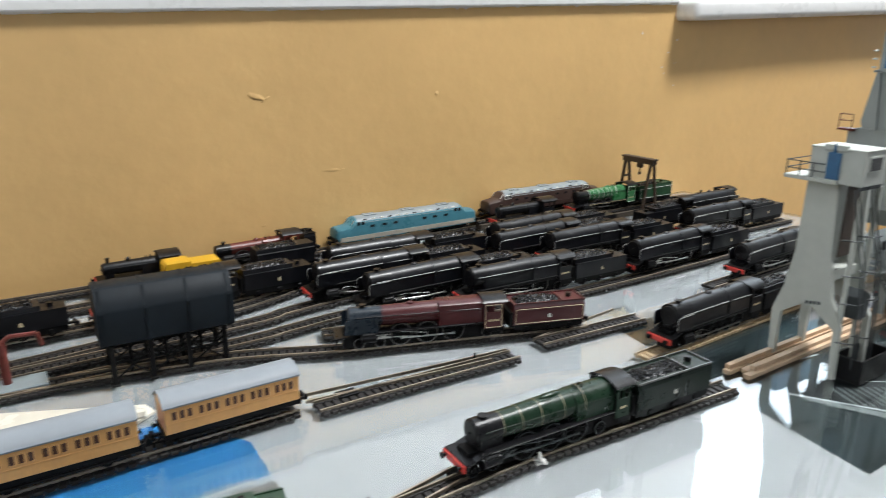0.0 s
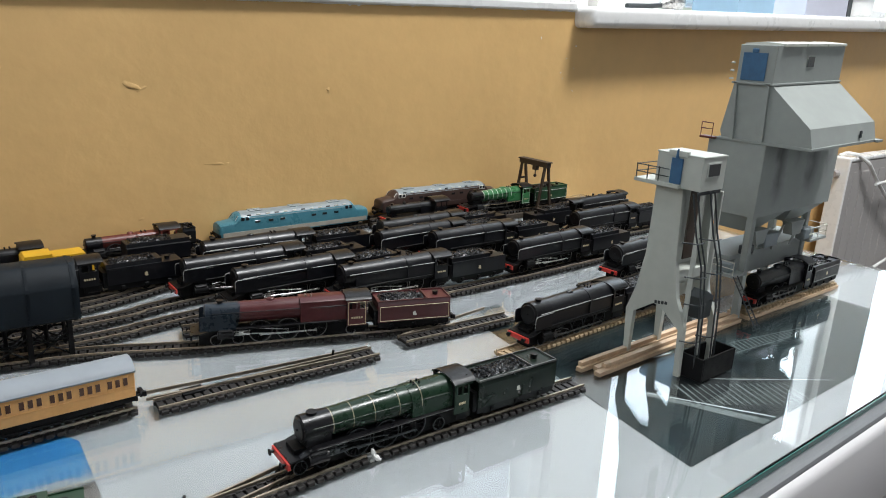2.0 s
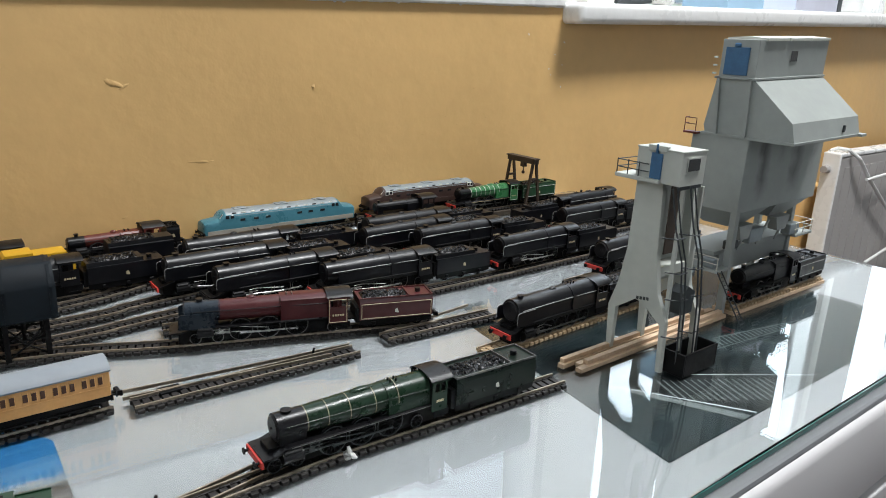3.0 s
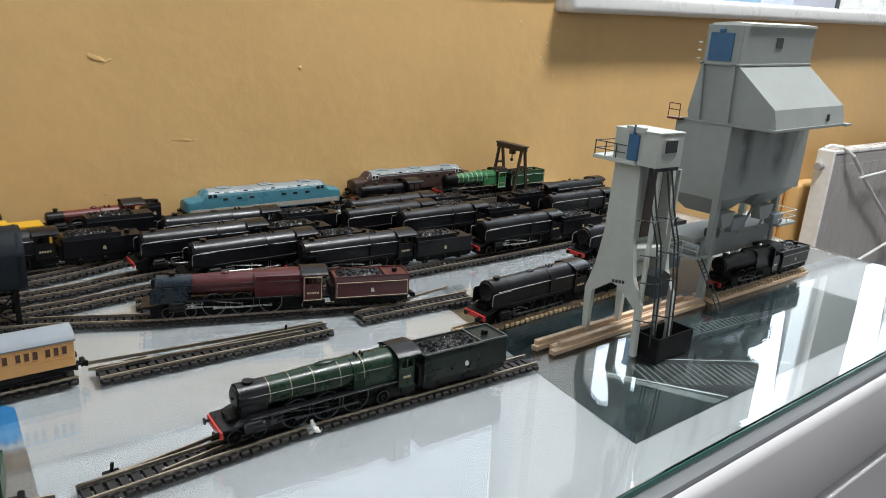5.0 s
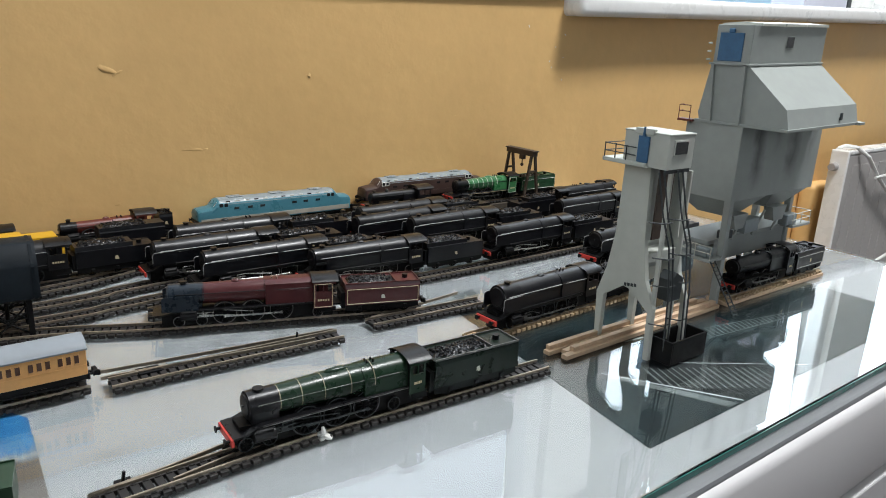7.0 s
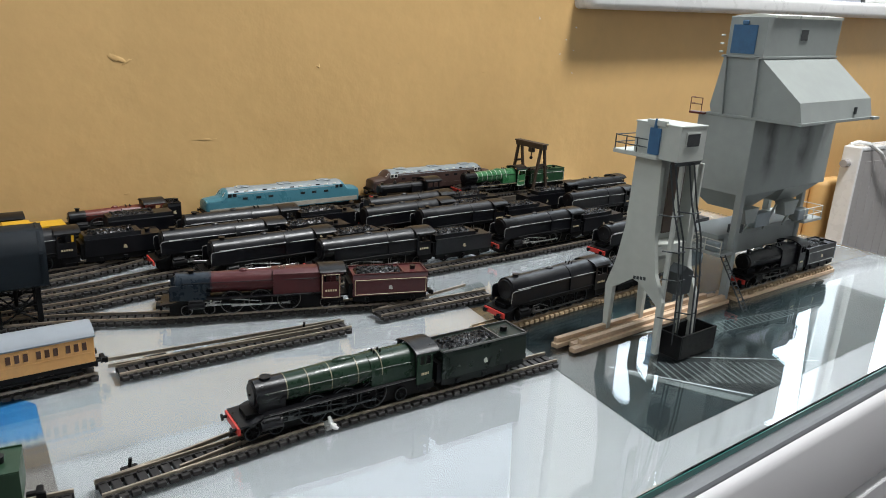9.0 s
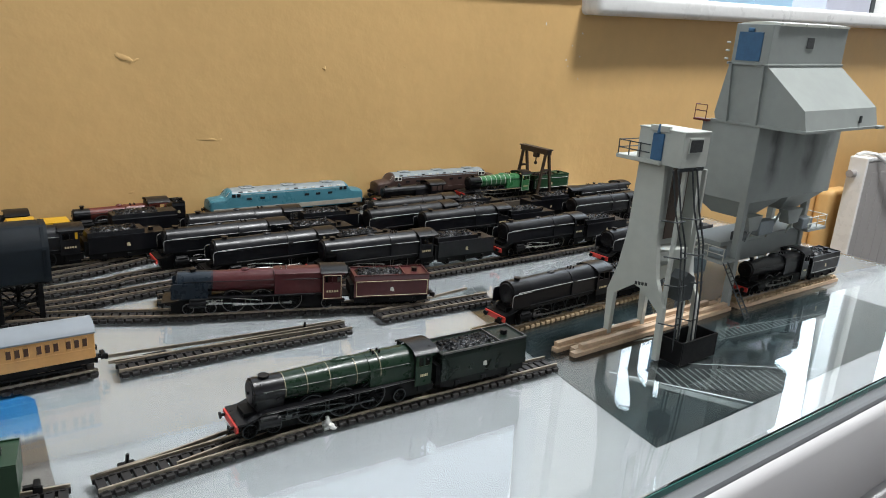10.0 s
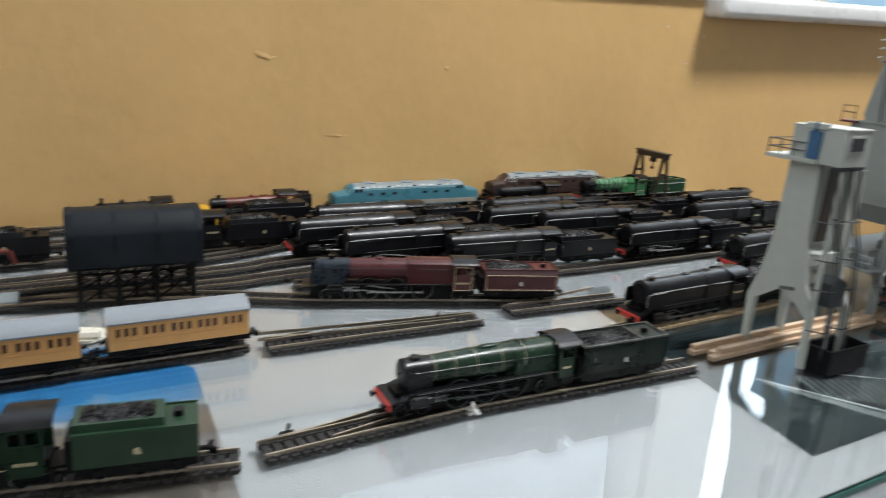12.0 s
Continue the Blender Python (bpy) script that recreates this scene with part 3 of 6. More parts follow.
    # tender
    if "tender" in s:
        t0, t1, tz = s["tender"]
        TB = s.get("tender_paint", B)
        bm = bmesh.new()
        if s.get("tender_kind") == "high":
            prism(bm, [(-8.6, 6.6), (-8.6, tz - 2.2), (-7.9, tz), (7.9, tz), (8.6, tz - 2.2), (8.6, 6.6)], "x", t0 + 0.8, t1 - 0.6)
            tc = tz
        else:
            prism(bm, [(-8.6, 6.6), (-8.6, tz - 3.2), (-6.9, tz - 2.8), (-6.6, tz), (6.6, tz), (6.9, tz - 2.8), (8.6, tz - 3.2), (8.6, 6.6)], "x", t0 + 0.8, t0 + (t1 - t0) * 0.72)
            prism(bm, [(-8.6, 6.6), (-8.6, tz - 3.2), (8.6, tz - 3.2), (8.6, 6.6)], "x", t0 + (t1 - t0) * 0.72, t1 - 0.6)
            tc = tz
        body = part("tender_body", bm, TB, th)
        bm = bmesh.new()
        for sd in (-1, 1):
            box(bm, t0 + 1, t1 - 0.6, sd * 8.2 - 0.3, sd * 8.2 + 0.3, (tz if s.get("tender_kind") == "high" else tz - 3.3), (tz + 0.9 if s.get("tender_kind") == "high" else tz - 2.7))
        if s.get("tender_kind") == "high":
            box(bm, t1 - 1.2, t1 - 0.6, -8.2, 8.2, tz, tz + 0.9)
            box(bm, t0 + (t1 - t0) * 0.66, t0 + (t1 - t0) * 0.66 + 0.6, -7.8, 7.8, tz, tz + 1.2)
        part("tender_rim", bm, s.get("rim_mat", TB), th)
        bm = bmesh.new()
        coal_heap(bm, t0 + 2.5, t0 + (t1 - t0) * 0.66, 6.0, tc - 0.2, s.get("coal_h", 2.2), rnd)
        part("coal", bm, COAL, th, "heaped black model coal")
        bm = bmesh.new()
        fx = t0 + (t1 - t0) * 0.83
        fz = tz if s.get("tender_kind") == "high" else tz - 3.2
        rod(bm, (fx, 0, fz - 0.2), (fx, 0, fz + 2.0), 1.7, seg=14)
        rod(bm, (fx, 0, fz + 2.0), (fx, 0, fz + 2.3), 1.9, seg=14)
        part("water_filler", bm, SMOKE, th, smooth=True)
        bm = bmesh.new()
        for sd in (-1, 1):
            prism(bm, [(t0 + 1, 6.8), (t0 + 1, 3.4), (t0 + 6, 2.6), (t1 - 6, 2.6), (t1 - 1, 3.4), (t1 - 1, 6.8)], "y", sd * 7.4 - 0.4, sd * 7.4 + 0.4)
            for k in range(3):
                x = t0 + (t1 - t0) * (0.2 + 0.3 * k)
                box(bm, x - 1.2, x + 1.2, sd * 8.1 - 0.5, sd * 8.1 + 0.5, 3.0, 5.2, 0.2)
        box(bm, t0 + 1, t1 - 1, -7.2, 7.2, 5.8, 6.8)
        part("tender_frame", bm, FRAME, th)
        for sd in (-1, 1):
            for k in range(3):
                bm = bmesh.new()
                wheel_mesh(bm, t0 + (t1 - t0) * (0.2 + 0.3 * k), sd * 4.9, 3.4, 3.4, 10, sd)
                part("tender_wheel", bm, FRAME, th)
        bm = bmesh.new()
        box(bm, xe - 2, t0 + 1, -5, 5, zp - 4, zp - 3)
        box(bm, t0 - 1.5, t0 + 1.2, -7.5, 7.5, 5, tz - 5)
        part("fall_plate", bm, FRAME, th)
        if s.get("tender_line"):
            for sd in (-1, 1):
                bm = bmesh.new()
                y = sd * 8.72
                hi = tz - (3.0 if s.get("tender_kind") == "high" else 3.8)
                wire(bm, [(t0 + 2, y, 7.4), (t1 - 1.6, y, 7.4), (t1 - 1.6, y, hi), (t0 + 2, y, hi), (t0 + 2, y, 7.4)], 0.17, 4)
                part("tender_lining", bm, s["tender_line"], th)
        for sd in (-1, 1):
            bm = bmesh.new()
            mx, mz, y = (t0 + t1) / 2, 11.0, sd * 8.75
            for dx, dz, w, h in ((0, 0, 1.0, 0.8), (-0.5, 0.7, 0.5, 0.5), (0.6, -0.6, 0.7, 0.5), (0.1, 1.1, 0.6, 0.4)):
                box(bm, mx + dx - w, mx + dx + w, y - 0.06, y + 0.06, mz + dz - h, mz + dz + h, 0.05)
            part("emblem", bm, s.get("emblem_mat", CREAM), th, "small pale emblem")
        coupler(th, t1 - 0.5, 1)
    else:
        coupler(th, xe, 1)
    return th

def place(ob, x, y, heading, z=RAILTOP):
    """heading: degrees by which the thing's long axis turns from the wall's direction."""
    ob.matrix_world = pose(x, y, z, 0, 0, heading)
    return ob

NINE = dict(paint=BLACK, skirt=True, tyre_mat=IRON, zc=19.2, r=7.2, taper=0.95, zp=12.0, beam_z=8.8, smoke0=7.6, barrel0=21, fire0=55, cab0=77, cab1=91, cab_z=25.2,
            chimney=14.8, chimney_r=1.8, chimney_h=1.0, dome=43, dome_l=3.0, dome_h=1.3, rw=5.0, drivers=(25.5, 36.5, 47.5, 58.5, 69.5), small=(14.2,), cylinder=16,
            deflect=(4.8, 19.5, 20.4), deflect_line=EDGE, tender=(92.5, 143, 20.4), coal_h=2.4, rail_mat=EDGE, rail_z=20.4, seed=3)
BRIT = dict(NINE, drivers=(37, 50.5, 64), rw=6.2, small=(12.6, 22, 79), cylinder=19, rod_mat=STEEL, tyre_mat=DARKSTEEL, seed=5)
DUCHESS = dict(paint=MAROON, beam_mat=SMOKE, rod_mat=STEEL, tyre_mat=DARKSTEEL, zc=17.4, r=6.4, taper=0.94, zp=10.4, beam_z=8.6, smoke0=8.0, barrel0=26, fire0=60, cab0=87, cab1=101, cab_z=23.8,
               chimney=16.0, chimney_r=1.7, chimney_h=1.2, dome=44, dome_l=2.6, dome_h=1.3, rw=6.7, drivers=(37.5, 53, 69), small=(13, 25, 90), cylinder=18.5, belpaire=True,
               deflect=(4.5, 23.8, 18.8), deflect_mat=SLATE, smoke=SLATE, plate=SMOKE, bands=(26.4,), band_mat=SLATE, cab_line=CREAM, tender=(105, 152, 19.4), tender_kind="high",
               tender_line=CREAM, coal_h=2.6, rail_mat=SMOKE, valve_mat=STEEL, emblem_mat=STONE, cyl_mat=SMOKE, seed=7, roof=SMOKE)
BANDTAN = material("boiler_band_tan", (0.22, 0.20, 0.13), 0.45, vary=0.1, scale=300)
DARKGREEN = material("tender_green", (0.007, 0.013, 0.009), 0.3, vary=0.1, scale=60, spec=0.28)
# rim_mat: the pale sheen along the tender rim is put in as steel
A3 = dict(paint=GREEN, saddle=5.6, rail_r=0.11, zc=17.3, r=6.7, taper=0.86, zp=11.4, beam_z=8.8, smoke0=8.2, barrel0=20.5, fire0=58, cab0=79.7, cab1=90.5, cab_z=23.8,
          chimney=13.4, chimney_r=1.9, chimney_h=0.4, dome=48, dome_l=6.0, dome_h=1.3, rw=6.6, drivers=(32, 46, 60), small=(6, 16, 74), cylinder=13,
          plate=SMOKE, plate_line=DARKSTEEL, bands=(20.8, 30, 40, 52, 63), band_mat=BANDTAN, tender=(93, 143.6, 19.8), tender_kind="high", tender_paint=DARKGREEN, rim_mat=DARKSTEEL,
          tender_line=None, coal_h=1.6, rail_mat=GREEN, emblem_mat=STONE, cyl_mat=SMOKE, rod_mat=IRON, tyre_mat=IRON, seed=9, roof=SMOKE)
OLDGREEN = dict(paint=GREEN, zc=17.2, r=6.3, taper=0.86, zp=9.9, beam_z=8.8, smoke0=9.0, barrel0=22.5, fire0=55, cab0=73, cab1=86.5, cab_z=24.6,
          chimney=15.0, chimney_r=1.7, chimney_h=1.4, dome=52, dome_l=5.2, dome_h=1.4, rw=6.7, drivers=(34, 48, 62), small=(10, 20.5, 76), cylinder=16,
          plate=SMOKE, plate_line=CREAM, bands=(23, 31.5, 40, 48.5, 57), band_mat=CREAM, tender=(91.0, 142.5, 20.2), tender_kind="high", tender_line=None, coal_h=1.8,
          rail_mat=GREEN, seed=9, roof=SMOKE)
A1 = dict(OLDGREEN, paint=APPLE, tender_paint=material("shaded_green", (0.016, 0.060, 0.026), 0.35, vary=0.12, scale=120), bands=(23, 29, 35, 41, 47, 53, 59), band_mat=WHITE, cab_line=WHITE, tender_line=WHITE, seed=11)
JUB = dict(paint=BLACK, zc=17.6, r=6.2, taper=0.93, zp=10.2, beam_z=8.6, smoke0=8.0, barrel0=19, fire0=46, cab0=66, cab1=77, cab_z=25.0,
           chimney=13.0, chimney_r=1.5, chimney_h=1.8, dome=37, dome_h=1.8, rw=6.2, drivers=(30, 43, 56), small=(11, 20), cylinder=15.5, belpaire=True,
           tender=(80, 122, 18.6), tender_kind="high", tender_line=EDGE, rail_mat=BLACK, seed=13)
TANKENG = dict(paint=BLACK, zc=15.0, r=4.6, taper=0.95, zp=9.2, beam_z=8.4, smoke0=5.0, barrel0=12, fire0=30, cab0=42, cab1=56, cab_z=21.5,
               chimney=8.5, chimney_r=1.2, chimney_h=3.2, dome=22, dome_h=2.8, dome_l=1.8, rw=4.6, drivers=(14, 26, 38), small=(50,), cylinder=10, rail_mat=BLACK, seed=15)
REDLOCO = dict(JUB, zc=12.6, r=5.0, zp=8.0, beam_z=7.0, cab_z=21.0, paint=DULLRED, chimney=14, cab0=60, cab1=75, fire0=44, dome=40, drivers=(27, 38, 49), tender=(76.5, 88, 18.0), tender_kind="high", tender_paint=BLACK, tender_line=None, roof=BLACK, seed=17)

nine = steam_loco("steam_locomotive", "black steam locomotive and tender with pale-edged smoke deflectors", "rows of black locomotives", NINE)
# rows of black engines on the storage roads, as x of the front, y of the centre, turn
place(nine, -0.5130, -0.1235, -1.0)
BLACK_ROWS = [(-0.4880, -0.0906, -1.8), (-0.3605, -0.1240, 1.0), (-0.0340, -0.1145, 180), (-0.6400, -0.0905, 0), (-0.3420, -0.0985, 0), (-0.7960, -0.0900, 0)]
for x, y, a in BLACK_ROWS:
    copy_thing(nine, pose(x, y, RAILTOP, 0, 0, a))
place(steam_loco("steam_locomotive", "black steam locomotive and tender with a black buffer beam", "rows of black locomotives", dict(BRIT, beam_mat=SMOKE)), -0.4930, -0.1594, -0.3)
brit = steam_loco("steam_locomotive", "black steam locomotive and tender with pale handrails", "rows of black locomotives", BRIT)
place(brit, -0.3236, -0.1460, -1.0)
for x, y, a in ((-0.1640, -0.1530, 0), (-0.2840, -0.1975, 0.5), (-0.2230, -0.2480, 3.0)):
    copy_thing(brit, pose(x, y, RAILTOP, 0, 0, a))
place(steam_loco("steam_locomotive", "black steam locomotive and tender with a plain round smokebox", "rows of black locomotives", {k: v for k, v in BRIT.items() if k != "deflect"}), -0.4310, -0.1865, -3.0)
place(copy_thing(nine, Matrix()), -0.3725, -0.3040, 2.0)
place(steam_loco("steam_locomotive", "maroon express steam locomotive with lined tender", "", DUCHESS), -0.5280, -0.2010, -19.0)
place(steam_loco("steam_locomotive", "dark green express steam locomotive with coal tender", "", A3), -0.5412, -0.3418, -3.0)
place(steam_loco("steam_locomotive", "apple green lined express locomotive below a gantry", "", A1), -0.2035, -0.0480, 0, RAILTOP + LIFT)
place(steam_loco("steam_locomotive", "black mixed traffic locomotive on a tan track", "", JUB), -0.1935, -0.3440, -0.4, RAILTOP + 0.0025)
place(steam_loco("tank_locomotive", "small black tank engine beside the wall", "", TANKENG), -0.0730, -0.0960, 0)
place(steam_loco("tank_locomotive", "small black tank engine with tall chimney", "", dict(TANKENG, seed=16)), -0.6280, -0.0260, 0, RAILTOP)
place(steam_loco("tank_locomotive", "small black tank engine beside a brown diesel", "", dict(TANKENG, seed=18, chimney_h=1.2, fire0=38, cab0=52, cab1=69, drivers=(16, 30, 44), small=(60,))), -0.2980, -0.0490, 0, RAILTOP + LIFT)
place(steam_loco("steam_locomotive", "weathered red steam locomotive with black tender", "", REDLOCO), -0.5495, -0.0160, 0, RAILTOP)
gl = steam_loco("steam_locomotive", "green steam locomotive and tender standing by the wall print", "", dict(OLDGREEN, paint=GREEN, seed=21, tender=(91, 131, 21.6), tender_kind="low", coal_h=1.2, tender_paint=material("mid_green", (0.013, 0.040, 0.018), 0.4, vary=0.12, scale=100)))
place(gl, -0.7420, -0.3233, -10.0)

def loft(bm, secs):
    rings = [[bm.verts.new(p) for p in s] for s in secs]
    n = len(rings[0])
    for a, b in zip(rings[:-1], rings[1:]):
        for i in range(n):
            bm.faces.new((a[i], a[(i + 1) % n], b[(i + 1) % n], b[i]))
    bm.faces.new(rings[0])
    bm.faces.new(rings[-1])
    bmesh.ops.recalc_face_normals(bm, faces=bm.faces)

def diesel_section(x, w, zs, zt, z0=4.6, n=10):
    pts = [(x, -w, z0), (x, -w, zs)]
    for k in range(1, n):
        a = math.pi * (1 - k / n)
        pts.append((x, w * math.cos(a) * (0.98 if 1 < k < n - 1 else 1), zs + (zt - zs) * math.sin(a) ** 0.8))
    return pts + [(x, w, zs), (x, w, z0)]

DULLSTRIPE = material("buff_stripe", (0.33, 0.31, 0.26), 0.45, vary=0.1, scale=100)
def diesel(name, label, paint, roof, stripe, length=142.0, windowmat=WHITE, pale_cab=False):
    th = empty(name, label, "model locomotive")
    L = length
    halves = [(0.0, 7.0, 12.2, 14.8), (0.8, 8.0, 13.2, 16.4), (2.5, 8.6, 13.8, 17.2), (12.5, 8.9, 14.6, 18.4), (13.2, 8.9, 15.0, 18.8), (17.0, 8.95, 18.6, 23.6), (18.5, 9.0, 18.8, 24.2)]
    secs = [diesel_section(x, w, a, b) for x, w, a, b in halves] + [diesel_section(L - x, w, a, b) for x, w, a, b in reversed(halves)]
    bm = bmesh.new()
    loft(bm, secs)
    part("body", bm, paint, th, smooth=True)
    bm = bmesh.new()
    top = [(x, 9.12 * math.cos(a), 17.6 + 6.85 * math.sin(a) ** 0.75) for x in (19.0,) for a in [math.pi * k / 14 for k in range(1, 14)]]
    loft(bm, [[(x, p[1], p[2]) for p in top] for x in (19.0, L - 19.0)])
    roof_ob = part("roof", bm, roof, th, smooth=True)
    for k in range(12):
        x = 26 + k * (L - 52) / 11
        for sd in (-1, 1):
            bm = bmesh.new()
            box(bm, x - 1.8, x + 1.8, sd * 7.6 - 0.3, sd * 7.6 + 0.3, 21.6, 22.7, 0.1)
            part("grille", bm, STONE if k % 3 else SMOKE, roof_ob)
    for x in (34, L / 2, L - 34):
        bm = bmesh.new()
        box(bm, x - 6, x + 6, -3.5, 3.5, 24.2, 25.0, 0.3)
        rod(bm, (x, 0, 24.5), (x, 0, 25.3), 2.4, seg=14)
        part("roof_fan", bm, roof, roof_ob)
    for sd in (-1, 1):
        bm = bmesh.new()
        box(bm, 2.6, L - 2.6, sd * 9.05 - 0.14, sd * 9.05 + 0.14, 5.4, 9.2, 0.05)
        part("lower_stripe", bm, stripe, th)
        for x in (33, 45, 56, 86, 97, 109):
            bm = bmesh.new()
            box(bm, x - 2.2, x + 2.2, sd * 9.1 - 0.12, sd * 9.1 + 0.12, 15.2, 17.2, 0.1)
            part("body_window", bm, GLAZE, th)
        for x in (19.8, 24.0, L - 19.8, L - 24.0):
            bm = bmesh.new()
            box(bm, x - 1.5, x + 1.5, sd * 9.0 - 0.2, sd * 9.0 + 0.2, 18.1, 21.0, 0.1)
            pane = part("cab_window", bm, GLAZE, th)
            if pale_cab:
                bm = bmesh.new()
                box(bm, x - 2.0, x + 2.0, sd * 8.96 - 0.2, sd * 8.96 + 0.2, 17.6, 21.4, 0.1)
                part("window_surround", bm, windowmat, pane)
    for s, x0 in ((1, 0), (-1, L)):
        for yy in (-4.6, 0, 4.6):
            bm = bmesh.new()
            box(bm, -1.8, 1.8, -1.9, 1.9, -0.15, 0.15, 0.1)
            bmesh.ops.rotate(bm, verts=bm.verts, cent=(0, 0, 0), matrix=Matrix.Rotation(radians(-s * 51), 3, "Y"))
            bmesh.ops.translate(bm, verts=bm.verts, vec=(x0 + s * 15.4, yy, 21.0 - abs(yy) * 0.12))
            pane = part("windscreen", bm, GLAZE, th)
            bm = bmesh.new()
            box(bm, -2.3, 2.3, -2.3, 2.3, -0.12, 0.08, 0.1)
            bmesh.ops.rotate(bm, verts=bm.verts, cent=(0, 0, 0), matrix=Matrix.Rotation(radians(-s * 51), 3, "Y"))
            bmesh.ops.translate(bm, verts=bm.verts, vec=(x0 + s * 15.4, yy, 21.0 - abs(yy) * 0.12))
            part("window_surround", bm, windowmat, pane)
        buffers(th, x0 + s * 0.2, -s, FRAME, 6.6)
        coupler(th, x0, -s)
        bm = bmesh.new()
        for yy in (-6.6, 6.6):
            prism(bm, [(x0 + s * 9, 4.6), (x0 + s * 11, 1.8), (x0 + s * 41, 1.8), (x0 + s * 43, 4.6)], "y", yy - 0.6, yy + 0.6)
        for xx in (15, 26, 37):
            box(bm, min(x0 + s * (xx - 1.6), x0 + s * (xx + 1.6)), max(x0 + s * (xx - 1.6), x0 + s * (xx + 1.6)), -7.6, 7.6, 2.4, 4.4, 0.2)
        part("bogie_frame", bm, FRAME, th)
        for xx in (15, 26, 37):
            for sd in (-1, 1):
                bm = bmesh.new()
                wheel_mesh(bm, x0 + s * xx, sd * 4.9, 3.2, 3.2, 12, sd)
                part("wheel", bm, FRAME, th)
    bm = bmesh.new()
    box(bm, 50, L - 50, -6.5, 6.5, 1.8, 4.8, 0.4)
    part("fuel_tank", bm, FRAME, th)
    return th
place(diesel("diesel_locomotive", "pale blue diesel locomotive with grey roof beside the wall", BLUEDIESEL, GREYROOF, DULLSTRIPE, 144.0), -0.4410, -0.0125, 0, RAILTOP)
place(diesel("diesel_locomotive", "brown diesel locomotive with silver grey roof", BROWNDIESEL, GREYROOF, BROWNDIESEL, 147.0, pale_cab=True), -0.2810, -0.0125, 0, RAILTOP + LIFT)

def works_vehicle():
    th = empty("works_vehicle", "yellow railway works vehicle with dark cab windows", "model vehicle")
    bm = bmesh.new()
    prism(bm, [(0, 6), (0, 19.5), (1.5, 21.5), (18, 21.5), (18, 6)], "y", -8.2, 8.2)
    part("engine_hood", bm, YELLOW, th)
    bm = bmesh.new()
    prism(bm, [(18, 6), (18, 19.6), (38.5, 19.6), (43.5, 12), (43.5, 6)], "y", -8.0, 8.0)
    part("cab", bm, YELLOW, th)
    for sd in (-1, 1):
        for x0, x1 in ((13.0, 18.0), (23.0, 28.5)):
            bm = bmesh.new()
            box(bm, x0, x1, sd * 8.25 - 0.15, sd * 8.25 + 0.15, 12.6, 17.8, 0.1)
            part("window", bm, TEAKDARK, th)
        bm = bmesh.new()
        prism(bm, [(33.0, 12.8), (33.0, 17.8), (37.6, 17.8), (40.6, 12.8)], "y", sd * 8.05 - 0.15, sd * 8.05 + 0.15)
        part("window", bm, TEAKDARK, th)
        for z in (12.0, 15.0):
            bm = bmesh.new()
            box(bm, 1.5, 4.0, sd * 8.22 - 0.12, sd * 8.22 + 0.12, z, z + 1.2, 0.1)
            part("vent", bm, GLAZE, th)
        for x in (10, 34):
            bm = bmesh.new()
            wheel_mesh(bm, x, sd * 4.9, 3.2, 3.2, 10, sd)
            part("wheel", bm, FRAME, th)
    bm = bmesh.new()
    box(bm, -0.5, 44.0, -7.8, 7.8, 4.0, 6.0, 0.2)
    part("chassis", bm, FRAME, th)
    coupler(th, 0, -1)
    coupler(th, 43.5, 1)
    return th
yellow = works_vehicle()
yellow.matrix_world = pose(-0.5880, -0.0500, RAILTOP) @ Matrix.Scale(0.98, 4)

